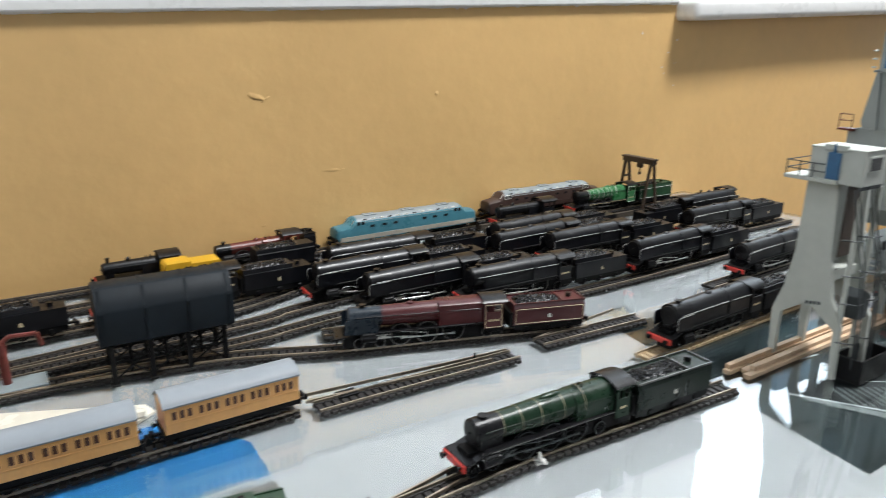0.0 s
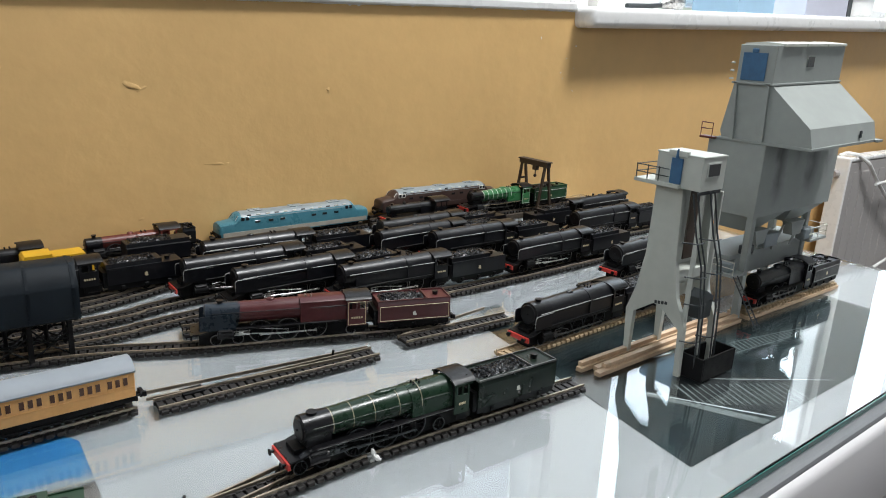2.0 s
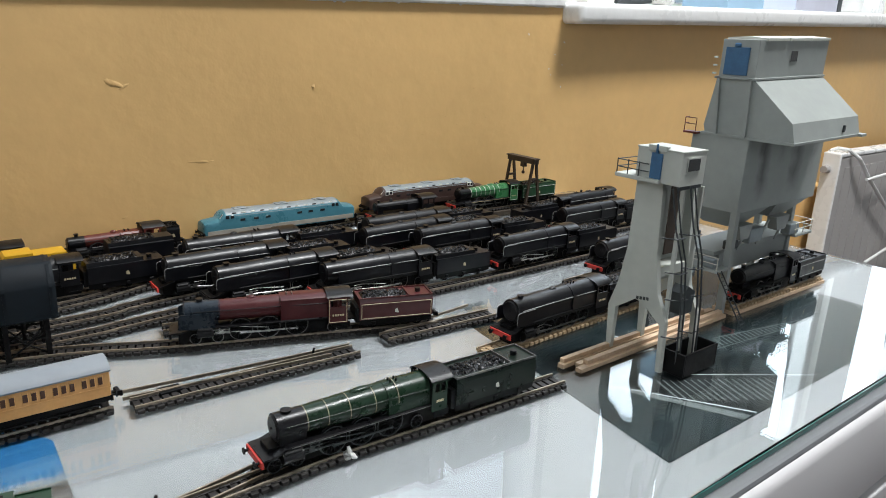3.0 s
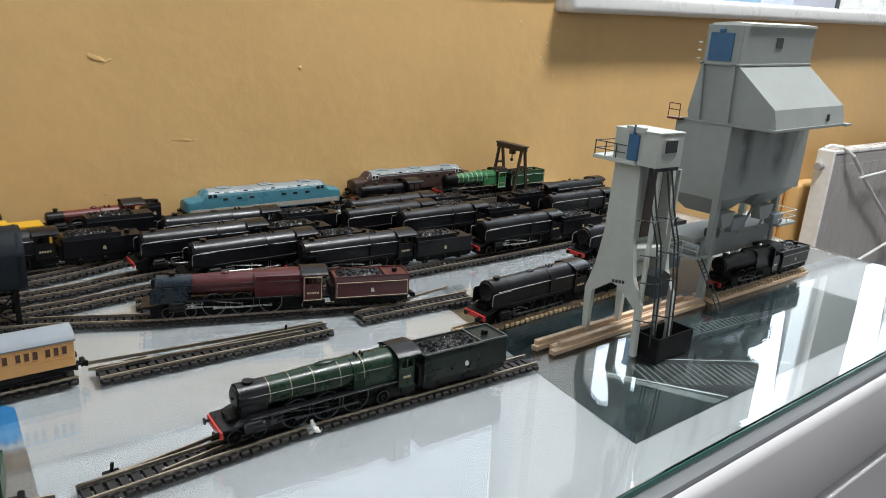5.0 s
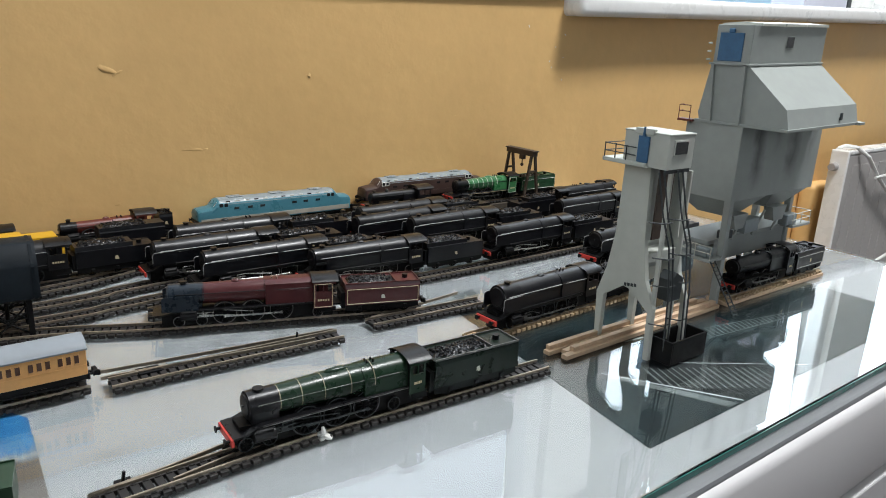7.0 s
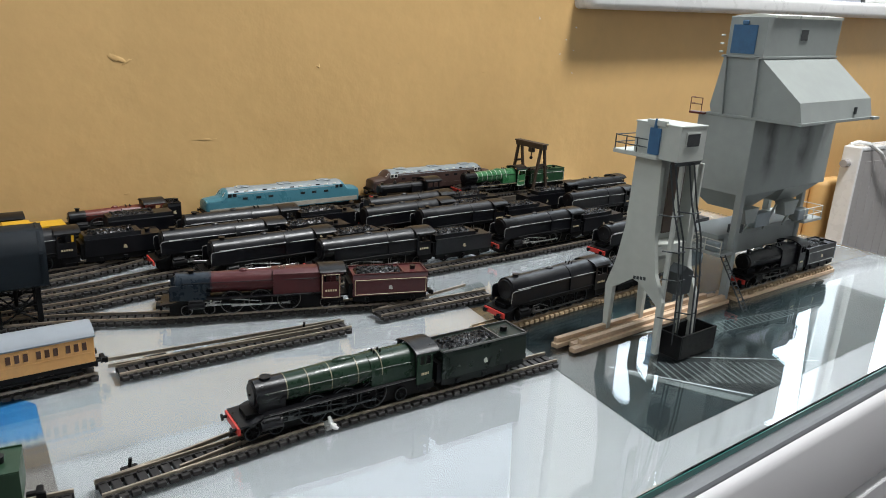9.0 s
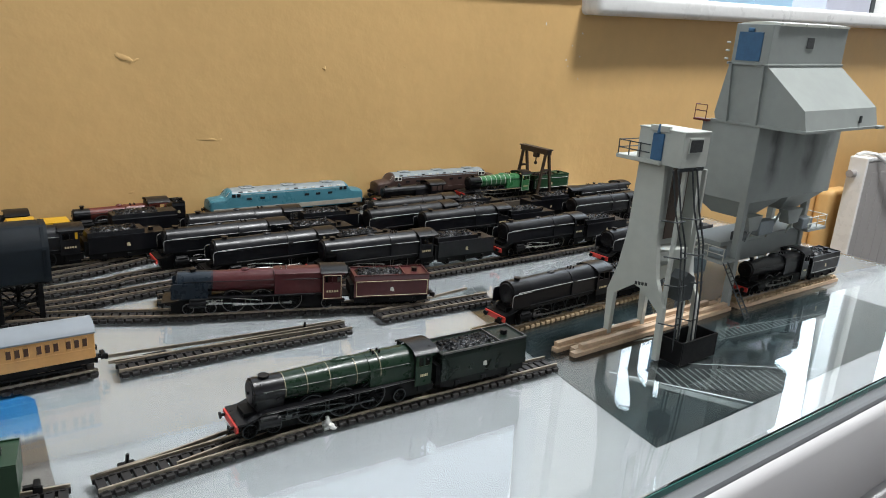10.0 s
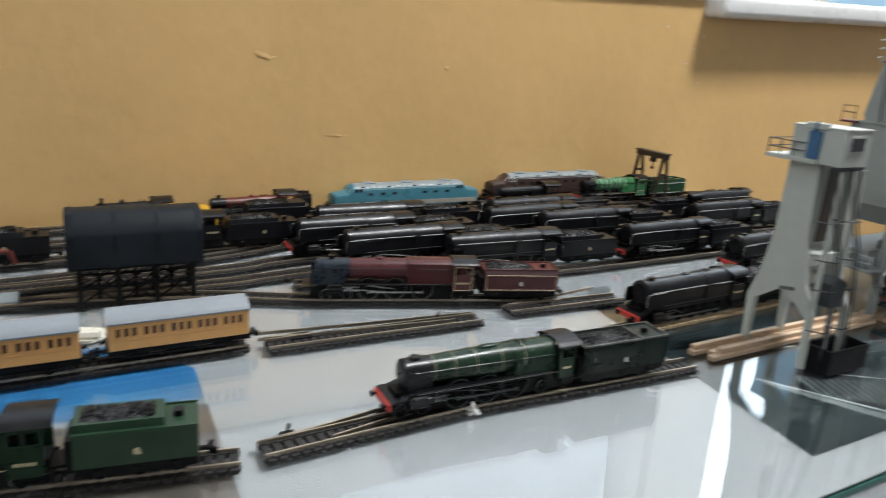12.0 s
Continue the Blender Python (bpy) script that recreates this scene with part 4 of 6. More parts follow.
def coach():
    L = 62.0
    th = empty("passenger_coach", "teak brown passenger coach with a pale grey roof", "model coach", "pair of coaches")
    bm = bmesh.new()
    box(bm, 0.5, L - 0.5, -8.3, 8.3, 7.0, 20.5, 0.3)
    part("body", bm, TEAK, th)
    bm = bmesh.new()
    arc_roof(bm, 0, L, 8.9, 20.0, 24.0, 0.8, 14)
    part("roof", bm, COACHROOF, th, smooth=True)
    bm = bmesh.new()
    prism(bm, [(8.2 * math.sin(1.1 * (2 * i / 10 - 1)) / math.sin(1.1), 20.3 + 3.2 * (math.cos(1.1 * (2 * i / 10 - 1)) - math.cos(1.1)) / (1 - math.cos(1.1))) for i in range(11)], "x", 0.6, L - 0.6)
    part("roof_end", bm, TEAK, th)
    for sd in (-1, 1):
        for g in range(5):
            for k in range(3):
                x = 4.6 + g * 11.55 + k * 3.3
                bm = bmesh.new()
                box(bm, x - 1.15, x + 1.15, sd * 8.32 - 0.14, sd * 8.32 + 0.14, 13.0, 18.2, 0.15)
                pane = part("window", bm, TEAK, th)
                bm = bmesh.new()
                box(bm, x - 0.95, x + 0.95, sd * 8.42 - 0.12, sd * 8.42 + 0.12, 13.6, 17.4, 0.1)
                part("pane", bm, TEAKDARK, pane)
        bm = bmesh.new()
        box(bm, 1, L - 1, sd * 8.35 - 0.08, sd * 8.35 + 0.08, 11.8, 12.1)
        part("waist_moulding", bm, TEAK, th)
        bm = bmesh.new()
        box(bm, 0.5, L - 0.5, sd * 7.6 - 0.4, sd * 7.6 + 0.4, 4.6, 7.0)
        box(bm, 6, L - 6, sd * 8.0 - 0.7, sd * 8.0 + 0.7, 3.2, 3.8)
        for x in (13, L - 13):
            prism(bm, [(x - 5, 4.8), (x - 2, 2.2), (x + 2, 2.2), (x + 5, 4.8)], "y", sd * 7.2 - 0.4, sd * 7.2 + 0.4)
        part("solebar", bm, FRAME, th)
        for x in (13, L - 13):
            bm = bmesh.new()
            wheel_mesh(bm, x, sd * 4.9, 3.2, 3.2, 10, sd)
            part("wheel", bm, FRAME, th)
    bm = bmesh.new()
    box(bm, 1, L - 1, -7.4, 7.4, 5.2, 7.0)
    box(bm, 24, 38, -5, 5, 2.4, 5.2, 0.3)
    part("underframe", bm, FRAME, th)
    for x, s in ((0.3, -1), (L - 0.3, 1)):
        buffers(th, x, s, FRAME, 6.0)
        coupler(th, x, s)
    return th
first = place(coach(), -0.6355, -0.2515, 0)
copy_thing(first, pose(-0.7075, -0.2525, RAILTOP, 0, 0, -1.0))

def lone_tender():
    th = empty("coal_tender", "black coal tender standing by itself between engines", "model tender")
    bm = bmesh.new()
    prism(bm, [(-8.6, 6.6), (-8.6, 17.4), (-6.9, 17.8), (-6.6, 20.6), (6.6, 20.6), (6.9, 17.8), (8.6, 17.4), (8.6, 6.6)], "x", 0.8, 46)
    part("tender_body", bm, BLACK, th)
    bm = bmesh.new()
    coal_heap(bm, 2.5, 34, 6.0, 20.4, 2.4, random.Random(31))
    part("coal", bm, COAL, th)
    bm = bmesh.new()
    for sd in (-1, 1):
        prism(bm, [(1, 6.8), (1, 3.4), (6, 2.6), (40, 2.6), (46, 3.4), (46, 6.8)], "y", sd * 7.4 - 0.4, sd * 7.4 + 0.4)
    part("tender_frame", bm, FRAME, th)
    for sd in (-1, 1):
        for x in (9, 23, 37):
            bm = bmesh.new()
            wheel_mesh(bm, x, sd * 4.9, 3.4, 3.4, 10, sd)
            part("tender_wheel", bm, FRAME, th)
    coupler(th, 46, 1)
    return th
place(lone_tender(), -0.5240, -0.0500, 0, RAILTOP)

# ---- model structures ----
def thin_box_between(bm, p, q, w, h):
    p, q = Vector(p), Vector(q)
    d = (q - p)
    m = Matrix.Translation((p + q) / 2) @ d.to_track_quat("X", "Z").to_matrix().to_4x4()
    r = bmesh.ops.create_cube(bm, size=1, matrix=m @ Matrix.Diagonal((d.length, w, h, 1)))
    return r

def ash_tower():
    """The small tower: origin at its front foot, mm; x away from the arched face, y towards the wall."""
    th = empty("ash_tower", "pale grey ash tower with arched legs and a small cabin", "model tower")
    face = [(0.6, 0), (3.6, 0), (4.6, 27), (17.0, 36.5), (22.5, 37.5), (35.0, 28.5), (35.6, 0), (38.6, 0), (40.2, 29), (35, 45), (31.6, 66), (30.6, 106), (14.0, 106), (12.0, 66), (8.2, 44), (1.4, 30)]
    for x0, x1 in ((0, 3.0), (30, 33)):
        bm = bmesh.new()
        prism(bm, face, "x", x0, x1)
        part("arched_frame", bm, CONCRETE, th, "arched pale grey leg frame")
    bm = bmesh.new()
    box(bm, 3.0, 30, 22, 24.5, 45, 105)
    box(bm, 3.0, 30, 26.5, 27.6, 72, 105)
    part("inner_wall", bm, CONCRETE, th)
    bm = bmesh.new()
    box(bm, 4.0, 17.0, 10.6, 11.4, 66, 104)
    part("shaft_panel", bm, RUST, th, "brown shaft lining")
    bm = bmesh.new()
    box(bm, 3.2, 30, 12, 27, 52, 58, 0.3)
    part("cross_floor", bm, CONCRETE, th)
    bm = bmesh.new()
    box(bm, -9.5, 31, 11, 39, 106, 108.2, 0.3)
    part("platform", bm, CONCRETE, th)
    bm = bmesh.new()
    box(bm, -7.5, 13.8, -0.6, 27.0, 106.4, 123.8, 0.25)
    box(bm, -7.8, 14.1, -0.9, 27.3, 123.5, 124.4, 0.2)
    box(bm, -8.4, -6.0, 8.5, 20, 122.8, 125.8, 0.2)
    cabin = part("cabin", bm, CONCRETE, th, "pale grey boxy cabin")
    bm = bmesh.new()
    box(bm, -8.6, -7.5, 11.0, 17.6, 108.4, 121.8, 0.15)
    rod(bm, (-8.2, 14.5, 121.8), (-8.2, 14.5, 126.5), 1.0, 0.5, 10)
    part("door", bm, BLUEDOOR, cabin, "blue door")
    bm = bmesh.new()
    box(bm, -3.4, 8.4, -1.1, -0.4, 113.4, 121.2, 0.1)
    w = part("window", bm, CONCRETE, cabin)
    bm = bmesh.new()
    box(bm, -2.5, 7.5, -1.3, -1.05, 114.2, 120.4)
    part("pane", bm, GLAZE, w)
    bm = bmesh.new()
    for y in (38, 31, 24):
        rod(bm, (-9, y, 108), (-9, y, 116), 0.35, seg=5)
    for z in (112.5, 116.5):
        wire(bm, [(-9, 18, z - 1), (-9, 38, z - 1), (16, 38, z - 1)], 0.3, 5)
    rod(bm, (16, 38, 108), (16, 38, 116), 0.35, seg=5)
    part("railing", bm, IRON, th, "dark thin railing")
    # hoist guides on the open side
    for x in (-13.5, 2.0):
        bm = bmesh.new()
        wire(bm, [(x, -1.0, 106), (x + 5, -3.0, 84), (x + 12, -4.5, 66), (x + 16.5, -5.0, 40), (x + 18.5, -5.5, 6)], 0.5, 6)
        part("hoist_rail", bm, IRON, th)
        bm = bmesh.new()
        wire(bm, [(x + 4, -1.0, 106), (x + 9, -3.0, 84), (x + 15.5, -4.5, 66), (x + 20, -5.0, 40), (x + 22, -5.5, 6)], 0.5, 6)
        part("hoist_rail", bm, IRON, th)
        for z, dx in ((22, 17), (44, 16), (60, 12.5), (80, 5.5)):
            bm = bmesh.new()
            wire(bm, [(x + dx - 5, 2, z), (x + dx - 1, -4.8, z), (x + dx + 5.5, -4.8, z)], 0.4, 5)
            part("hoist_bracket", bm, IRON, th)
    bm = bmesh.new()
    box(bm, -7, 13, -0.2, 1.2, 104.4, 106.4, 0.2)
    part("hoist_beam", bm, IRON, th)
    bm = bmesh.new()
    prism(bm, [(8, 34), (18, 34), (19, 46), (12, 50), (8, 46)], "y", -2.5, 6)
    part("skip", bm, IRON, th, "dark weathered tipping skip")
    for x in (2.0, 19.0):
        bm = bmesh.new()
        box(bm, x, x + 1.6, 2.0, 4.5, 8, 104, 0.2)
        part("guide_post", bm, CONCRETE, th)
    # hopper pit
    bm = bmesh.new()
    for b in ((4.5, 5.7, -11, 4.4), (36.0, 37.2, -11, 4.4), (5.7, 36.0, -11, -9.8), (5.7, 36.0, 3.2, 4.4)):
        box(bm, *b, 0.2, 13.6, 0.2)
    box(bm, 5.7, 36.0, -9.8, 3.2, 0.2, 1.4)
    part("hopper", bm, FRAME, th, "open black hopper box")
    for k in range(4):
        bars_bm = bmesh.new()
        box(bars_bm, -0.3, -0.08, 13.5 + k * 2.2, 15.0 + k * 2.2, 39.0 - k * 0.4, 40.8 - k * 0.4)
        part("plate_mark", bars_bm, IRON, th)
    return th
at = ash_tower()
at.matrix_world = pose(-0.3180, -0.3770, TOP, 0, 0, 0)

def ladder(bm, p0, p1, width, rungs, r=0.4):
    """Sloping ladder; width runs along x."""
    a, b = Vector(p0), Vector(p1)
    w = Vector((width, 0, 0))
    rod(bm, a, b, r, seg=5)
    rod(bm, a + w, b + w, r, seg=5)
    for k in range(rungs):
        c = a.lerp(b, (k + 0.5) / rungs)
        rod(bm, c, c + w, r * 0.8, seg=4)

def sooty_paint():
    """Grey tower paint with two soft soot streaks below the chutes."""
    m = CONCRETE2.copy()
    m.name = "sooty_tower_paint"
    nt = m.node_tree
    b = nt.nodes["Principled BSDF"]
    def math_node(op, a, c, clamp=False):
        n = nt.nodes.new("ShaderNodeMath")
        n.operation, n.use_clamp = op, clamp
        for k, v in ((0, a), (1, c)):
            if isinstance(v, (int, float)):
                n.inputs[k].default_value = v
            else:
                nt.links.new(v, n.inputs[k])
        return n.outputs[0]
    co, sep, noi = nt.nodes.new("ShaderNodeTexCoord"), nt.nodes.new("ShaderNodeSeparateXYZ"), nt.nodes.new("ShaderNodeTexNoise")
    nt.links.new(co.outputs["Object"], sep.inputs[0])
    nt.links.new(co.outputs["Object"], noi.inputs["Vector"])
    noi.inputs["Scale"].default_value, noi.inputs["Detail"].default_value = 90, 5
    wob = math_node("MULTIPLY", math_node("SUBTRACT", noi.outputs["Fac"], 0.5), 0.014)
    x = math_node("ADD", sep.outputs["X"], wob)
    total = None
    for xc, half, lo, amount in ((0.024, 0.010, 0.076, 0.75), (0.070, 0.011, 0.079, 0.65), (0.047, 0.006, 0.098, 0.3), (0.095, 0.006, 0.090, 0.35)):
        side = math_node("SUBTRACT", 1.0, math_node("DIVIDE", math_node("ABSOLUTE", math_node("SUBTRACT", x, xc), 0.0), half), True)
        down = math_node("DIVIDE", math_node("SUBTRACT", sep.outputs["Z"], lo), 0.016, True)
        one = math_node("MULTIPLY", math_node("MULTIPLY", side, down), amount)
        total = one if total is None else math_node("MAXIMUM", total, one)
    grain = math_node("MULTIPLY", total, math_node("ADD", noi.outputs["Fac"], 0.45), True)
    mix = nt.nodes.new("ShaderNodeMix")
    mix.data_type = "RGBA"
    src = b.inputs["Base Color"].links[0].from_socket
    nt.links.new(grain, mix.inputs[0])
    nt.links.new(src, mix.inputs[6])
    mix.inputs[7].default_value = (0.035, 0.035, 0.036, 1)
    nt.links.new(mix.outputs[2], b.inputs["Base Color"])
    return m
SOOTY = sooty_paint()

def coaling_tower():
    """Origin at the front near corner of the bunker on the table, mm; x away, y towards the wall."""
    th = empty("coaling_tower", "tall pale grey coaling tower with blue door and sooty bunker", "model tower")
    # cabin on top
    bm = bmesh.new()
    box(bm, 0, 92, -1.0, 24.0, 158, 181.5, 0.3)
    cabin = part("cabin", bm, CONCRETE2, th)
    bm = bmesh.new()
    box(bm, -1.6, 92.5, -2.0, 26.0, 156.8, 158.2, 0.2)
    part("ledge", bm, CONCRETE2, cabin)
    for k in range(3):
        bm = bmesh.new()
        prism(bm, [(-2.2, 180.8), (-2.2, 182.4), (11.5, 183.4), (25.4, 182.4), (25.4, 180.8)], "x", 7 + k * 28.6, 7 + k * 28.6 + 26.8)
        part("roof_panel", bm, STONE, cabin, "pale roof panel")
    bm = bmesh.new()
    box(bm, -0.7, 0.1, 4.7, 21.0, 159.4, 176.6, 0.15)
    box(bm, -1.4, 0.1, 11.0, 15.2, 176.6, 179.2, 0.5)
    part("door", bm, BLUEDOOR, cabin, "blue door")
    bm = bmesh.new()
    box(bm, 40.0, 50.0, -1.3, -0.9, 167.2, 175.0, 0.1)
    w = part("window", bm, CONCRETE2, cabin)
    bm = bmesh.new()
    box(bm, 40.7, 49.3, -1.5, -1.2, 167.8, 174.4)
    part("pane", bm, GLAZE, w)
    # hood that widens to the near side
    bm = bmesh.new()
    prism(bm, [(25.0, 157), (-0.8, 157), (-29.5, 133), (-32.5, 121.5), (28.5, 121.5), (30.0, 126)], "x", 0.5, 92)
    part("hood", bm, CONCRETE2, th)
    bm = bmesh.new()
    box(bm, -0.8, 93.5, -33.2, 31, 119.8, 121.6, 0.2)
    box(bm, 88, 96, -36, -31, 119.8, 121.6, 0.2)
    part("hood_rim", bm, CONCRETE2, th)
    for yt, yb in ((1.2, -0.4), (23.2, 20.0)):
        bm = bmesh.new()
        prism(bm, [(yt - 1, 158), (yt + 1, 158), (yb + 1, 121), (yb - 1, 121)], "x", -1.6, 0.6)
        part("pilaster", bm, CONCRETE2, th)
    bm = bmesh.new()
    box(bm, 66, 68, -33.0, -31.8, 124, 128.5, 0.1)
    part("vent", bm, IRON, th)
    # bunker
    bm = bmesh.new()
    box(bm, 0, 107, -4.0, 37, 71, 120, 0.4)
    part("bunker", bm, SOOTY, th, "grey bunker with soot streaks")
    # hopper below
    bm = bmesh.new()
    for x0, x1 in ((1, 50), (56, 107)):
        lo = [(x0, -2.5), (x1, -2.5), (x1, 39.5), (x0, 39.5)]
        hi = [(x0 + 13, 9), (x1 - 13, 9), (x1 - 13, 28), (x0 + 13, 28)]
        a = [bm.verts.new((*p, 71.5)) for p in lo]
        b = [bm.verts.new((*p, 58)) for p in hi]
        bm.faces.new(a)
        bm.faces.new(b[::-1])
        for i in range(4):
            bm.faces.new((a[i], b[i], b[(i + 1) % 4], a[(i + 1) % 4]))
        bmesh.ops.recalc_face_normals(bm, faces=bm.faces)
    part("hopper", bm, CONCRETE2, th)
    for x, y in ((2.3, -1.7), (2.3, 33), (103, 8.6), (103, 33)):
        bm = bmesh.new()
        box(bm, x - 2.3, x + 2.3, y - 2.3, y + 2.3, 0, 72, 0.3)
        part("leg", bm, CONCRETE2, th)
    bm = bmesh.new()
    box(bm, -3, 114, 6, 34, 40, 43, 0.3)
    box(bm, 90, 116, -4, 6, 42, 44, 0.2)
    box(bm, -14, 2, -4, 20, 32, 34, 0.2)
    part("walkway", bm, CONCRETE2, th)
    bm = bmesh.new()
    box(bm, 8, 108, 8, 32, 26, 40, 0.5)
    part("screen_wall", bm, CONCRETE2, th)
    bm = bmesh.new()
    for z in (48, 52.5):
        wire(bm, [(88, -3.5, z), (115, -3.5, z), (115, 30, z)], 0.35, 5)
    for p in ((90, -3.5), (102, -3.5), (115, -3.5), (115, 14)):
        rod(bm, (*p, 44), (*p, 53), 0.35, seg=5)
    part("railing", bm, STONE, th, "thin pale railing")
    bm = bmesh.new()
    for z in (38, 42.5):
        wire(bm, [(-13.5, -3.5, z), (-13.5, 19, z), (0, 19, z)], 0.35, 5)
    for p in ((-13.5, -3.5), (-13.5, 8), (-13.5, 19)):
        rod(bm, (*p, 34), (*p, 43), 0.35, seg=5)
    part("railing", bm, STONE, th, "thin pale railing")
    bm = bmesh.new()
    box(bm, -4, 2, 31.5, 42, 119.6, 121.0, 0.2)
    floor_plate = part("balcony", bm, DULLRED, th, "small balcony with a reddish rail")
    for z in (126, 130):
        bm = bmesh.new()
        wire(bm, [(-3.5, 33, z), (-3.5, 41.5, z), (1, 41.5, z)], 0.3, 5)
        part("balcony_rail", bm, DULLRED, floor_plate)
    for y in (33, 41.5):
        bm = bmesh.new()
        rod(bm, (-3.5, y, 121), (-3.5, y, 130), 0.3, seg=5)
        part("balcony_post", bm, DULLRED, floor_plate)
    for x0, x1, y0, y1, z0, z1, mat, nm in ((12, 30, -1, 6, 50, 60, CONCRETE2, "chute"), (62, 82, -1, 6, 50, 60, CONCRETE2, "chute"), (34, 52, 2, 8, 44, 54, GREYROOF, "motor_box"),
                                            (84, 98, -2, 5, 44.2, 52, GREYROOF, "motor_box"), (6, 16, 0, 6, 44, 50, IRON, "motor_box"), (-12, -4, 0, 10, 34.2, 40, GREYROOF, "motor_box")):
        bm = bmesh.new()
        if nm == "chute":
            prism(bm, [(x0, z1), (x1, z1), (x1 - 4, z0), (x0 + 4, z0)], "y", y0, y1)
        else:
            box(bm, x0, x1, y0, y1, z0, z1, 0.5)
        part(nm, bm, mat, th)
    for x in (20, 46, 72):
        bm = bmesh.new()
        thin_box_between(bm, (x, 3, 42), (x + 13, 3, 58), 1.2, 1.4)
        part("strut", bm, CONCRETE2, th)
    bm = bmesh.new()
    ladder(bm, (-9, -24, 0), (-13, -4, 33), 5, 14, 0.45)
    part("ladder", bm, IRON, th, "dark ladder")
    bm = bmesh.new()
    for z in (160, 165, 170):
        rod(bm, (-2, 27.5, z), (-2, 25, z), 0.6, seg=6)
    part("step_iron", bm, STONE, th)
    return th
ct = coaling_tower()
for ob in ct.children_recursive:
    for v in ob.data.vertices:
        v.co.z += 0.035 * v.co.x * v.co.z / 0.18
ct.matrix_world = pose(-0.2040, -0.3415, TOP, 0, 0, 0)

def gantry():
    th = empty("gantry_crane", "dark brown gantry with trestle legs over a green locomotive", "model gantry")
    for y in (0, 34):
        bm = bmesh.new()
        thin_box_between(bm, (-11, y, 0), (-2.5, y, 52), 2.2, 2.6)
        thin_box_between(bm, (11, y, 0), (2.5, y, 52), 2.2, 2.6)
        thin_box_between(bm, (-5, y, 36), (5, y, 36), 2, 2)
        part("trestle", bm, RUST, th)
    bm = bmesh.new()
    box(bm, -3.2, 3.2, -3, 38, 52, 56.5, 0.2)
    box(bm, -4.2, 4.2, -4, 39, 56.5, 57.8, 0.2)
    part("beam", bm, RUST, th)
    bm = bmesh.new()
    box(bm, -2.2, 2.2, 13, 19, 47, 52, 0.3)
    rod(bm, (0, 16, 41), (0, 16, 48), 0.6, seg=6)
    bmesh.ops.create_uvsphere(bm, u_segments=8, v_segments=6, radius=1.8, matrix=Matrix.Translation((0, 16, 41)))
    part("hoist", bm, RUST, th)
    return th
ga = gantry()
ga.matrix_world = pose(-0.1050, -0.0640, TOP, 0, 0, 0)

def water_tower():
    th = empty("water_tower", "dark slate tank with rounded top on black trestle legs", "model water tower")
    sec = [(-14.6, 23), (-15.2, 39.5), (-14.6, 41), (-8.5, 49.5), (-6.5, 50.3), (6.5, 50.3), (8.5, 49.5), (14.6, 41), (15.2, 39.5), (14.6, 23), (11, 21), (-11, 21)]
    bm = bmesh.new()
    prism(bm, sec, "x", 0, 66)
    part("tank", bm, TANK, th, smooth=True)
    for k in range(4):
        bm = bmesh.new()
        x = 1.5 + k * 20.5
        prism(bm, [(p[0] * 1.02, 36 + (p[1] - 36) * 1.02) for p in sec], "x", x, x + 1.4)
        part("strap", bm, TANK, th)
    for k in range(4):
        for y in (-11, 11):
            bm = bmesh.new()
            x = 5 + k * 18.5
            box(bm, x - 1.3, x + 1.3, y - 1.3, y + 1.3, 0, 22, 0.2)
            box(bm, x - 2.2, x + 2.2, y - 2.2, y + 2.2, 0, 1.2, 0.2)
            part("leg", bm, FRAME, th)
    for k in range(3):
        x = 5 + k * 18.5
        for y in (-11, 11):
            for p, q, rr in (((x, y, 3), (x + 18.5, y, 16), 0.5), ((x + 18.5, y, 3), (x, y, 16), 0.5), ((x, y, 12), (x + 18.5, y, 12), 0.6), ((x, y, 20), (x + 9, y, 10), 0.45), ((x + 18.5, y, 20), (x + 9, y, 10), 0.45)):
                bm = bmesh.new()
                wire(bm, [p, q], rr, 5)
                part("brace", bm, FRAME, th)
    for k in range(4):
        x = 5 + k * 18.5
        for p, q in (((x, -11, 5), (x, 11, 15)), ((x, 11, 5), (x, -11, 15))):
            bm = bmesh.new()
            wire(bm, [p, q], 0.5, 5)
            part("brace", bm, FRAME, th)
    for k, x in enumerate((14, 32, 41, 51)):
        bm = bmesh.new()
        rod(bm, (x, -4 + k * 3, 0), (x, -4 + k * 3, 22), 1.0, seg=8)
        rod(bm, (x, -4 + k * 3, 0), (x, -4 + k * 3, 1.5), 2.2, 1.2, seg=8)
        part("standpipe", bm, FRAME, th)
    return th
wt = water_tower()
wt.matrix_world = pose(-0.6465, -0.1650, TOP, 0, 0, -3) @ Matrix.Diagonal((1.03, 1.0, 1.05, 1))

def balsa():
    rnd = random.Random(4)
    for k, (y, z, w, x0, x1) in enumerate(((0, 0, 4.2, 0, 150), (4.8, 0, 4.0, 5, 146), (9.6, 0, 4.2, -4, 152), (2.2, 2.5, 3.4, 8, 148), (11.2, 2.5, 3.0, -2, 140))):
        bm = bmesh.new()
        box(bm, x0, x1, y, y + w, z, z + 2.5, 0.15)
        ob = part("wood_strip", bm, WOOD)
        tagged(ob, "pale bare balsa strip lying on the glass", "wood strip", "loose wood strips")
        ob.matrix_world = pose(-0.3560, -0.3525, TOP, 0, 0, rnd.uniform(-0.6, 0.6) + 1.0)
balsa()

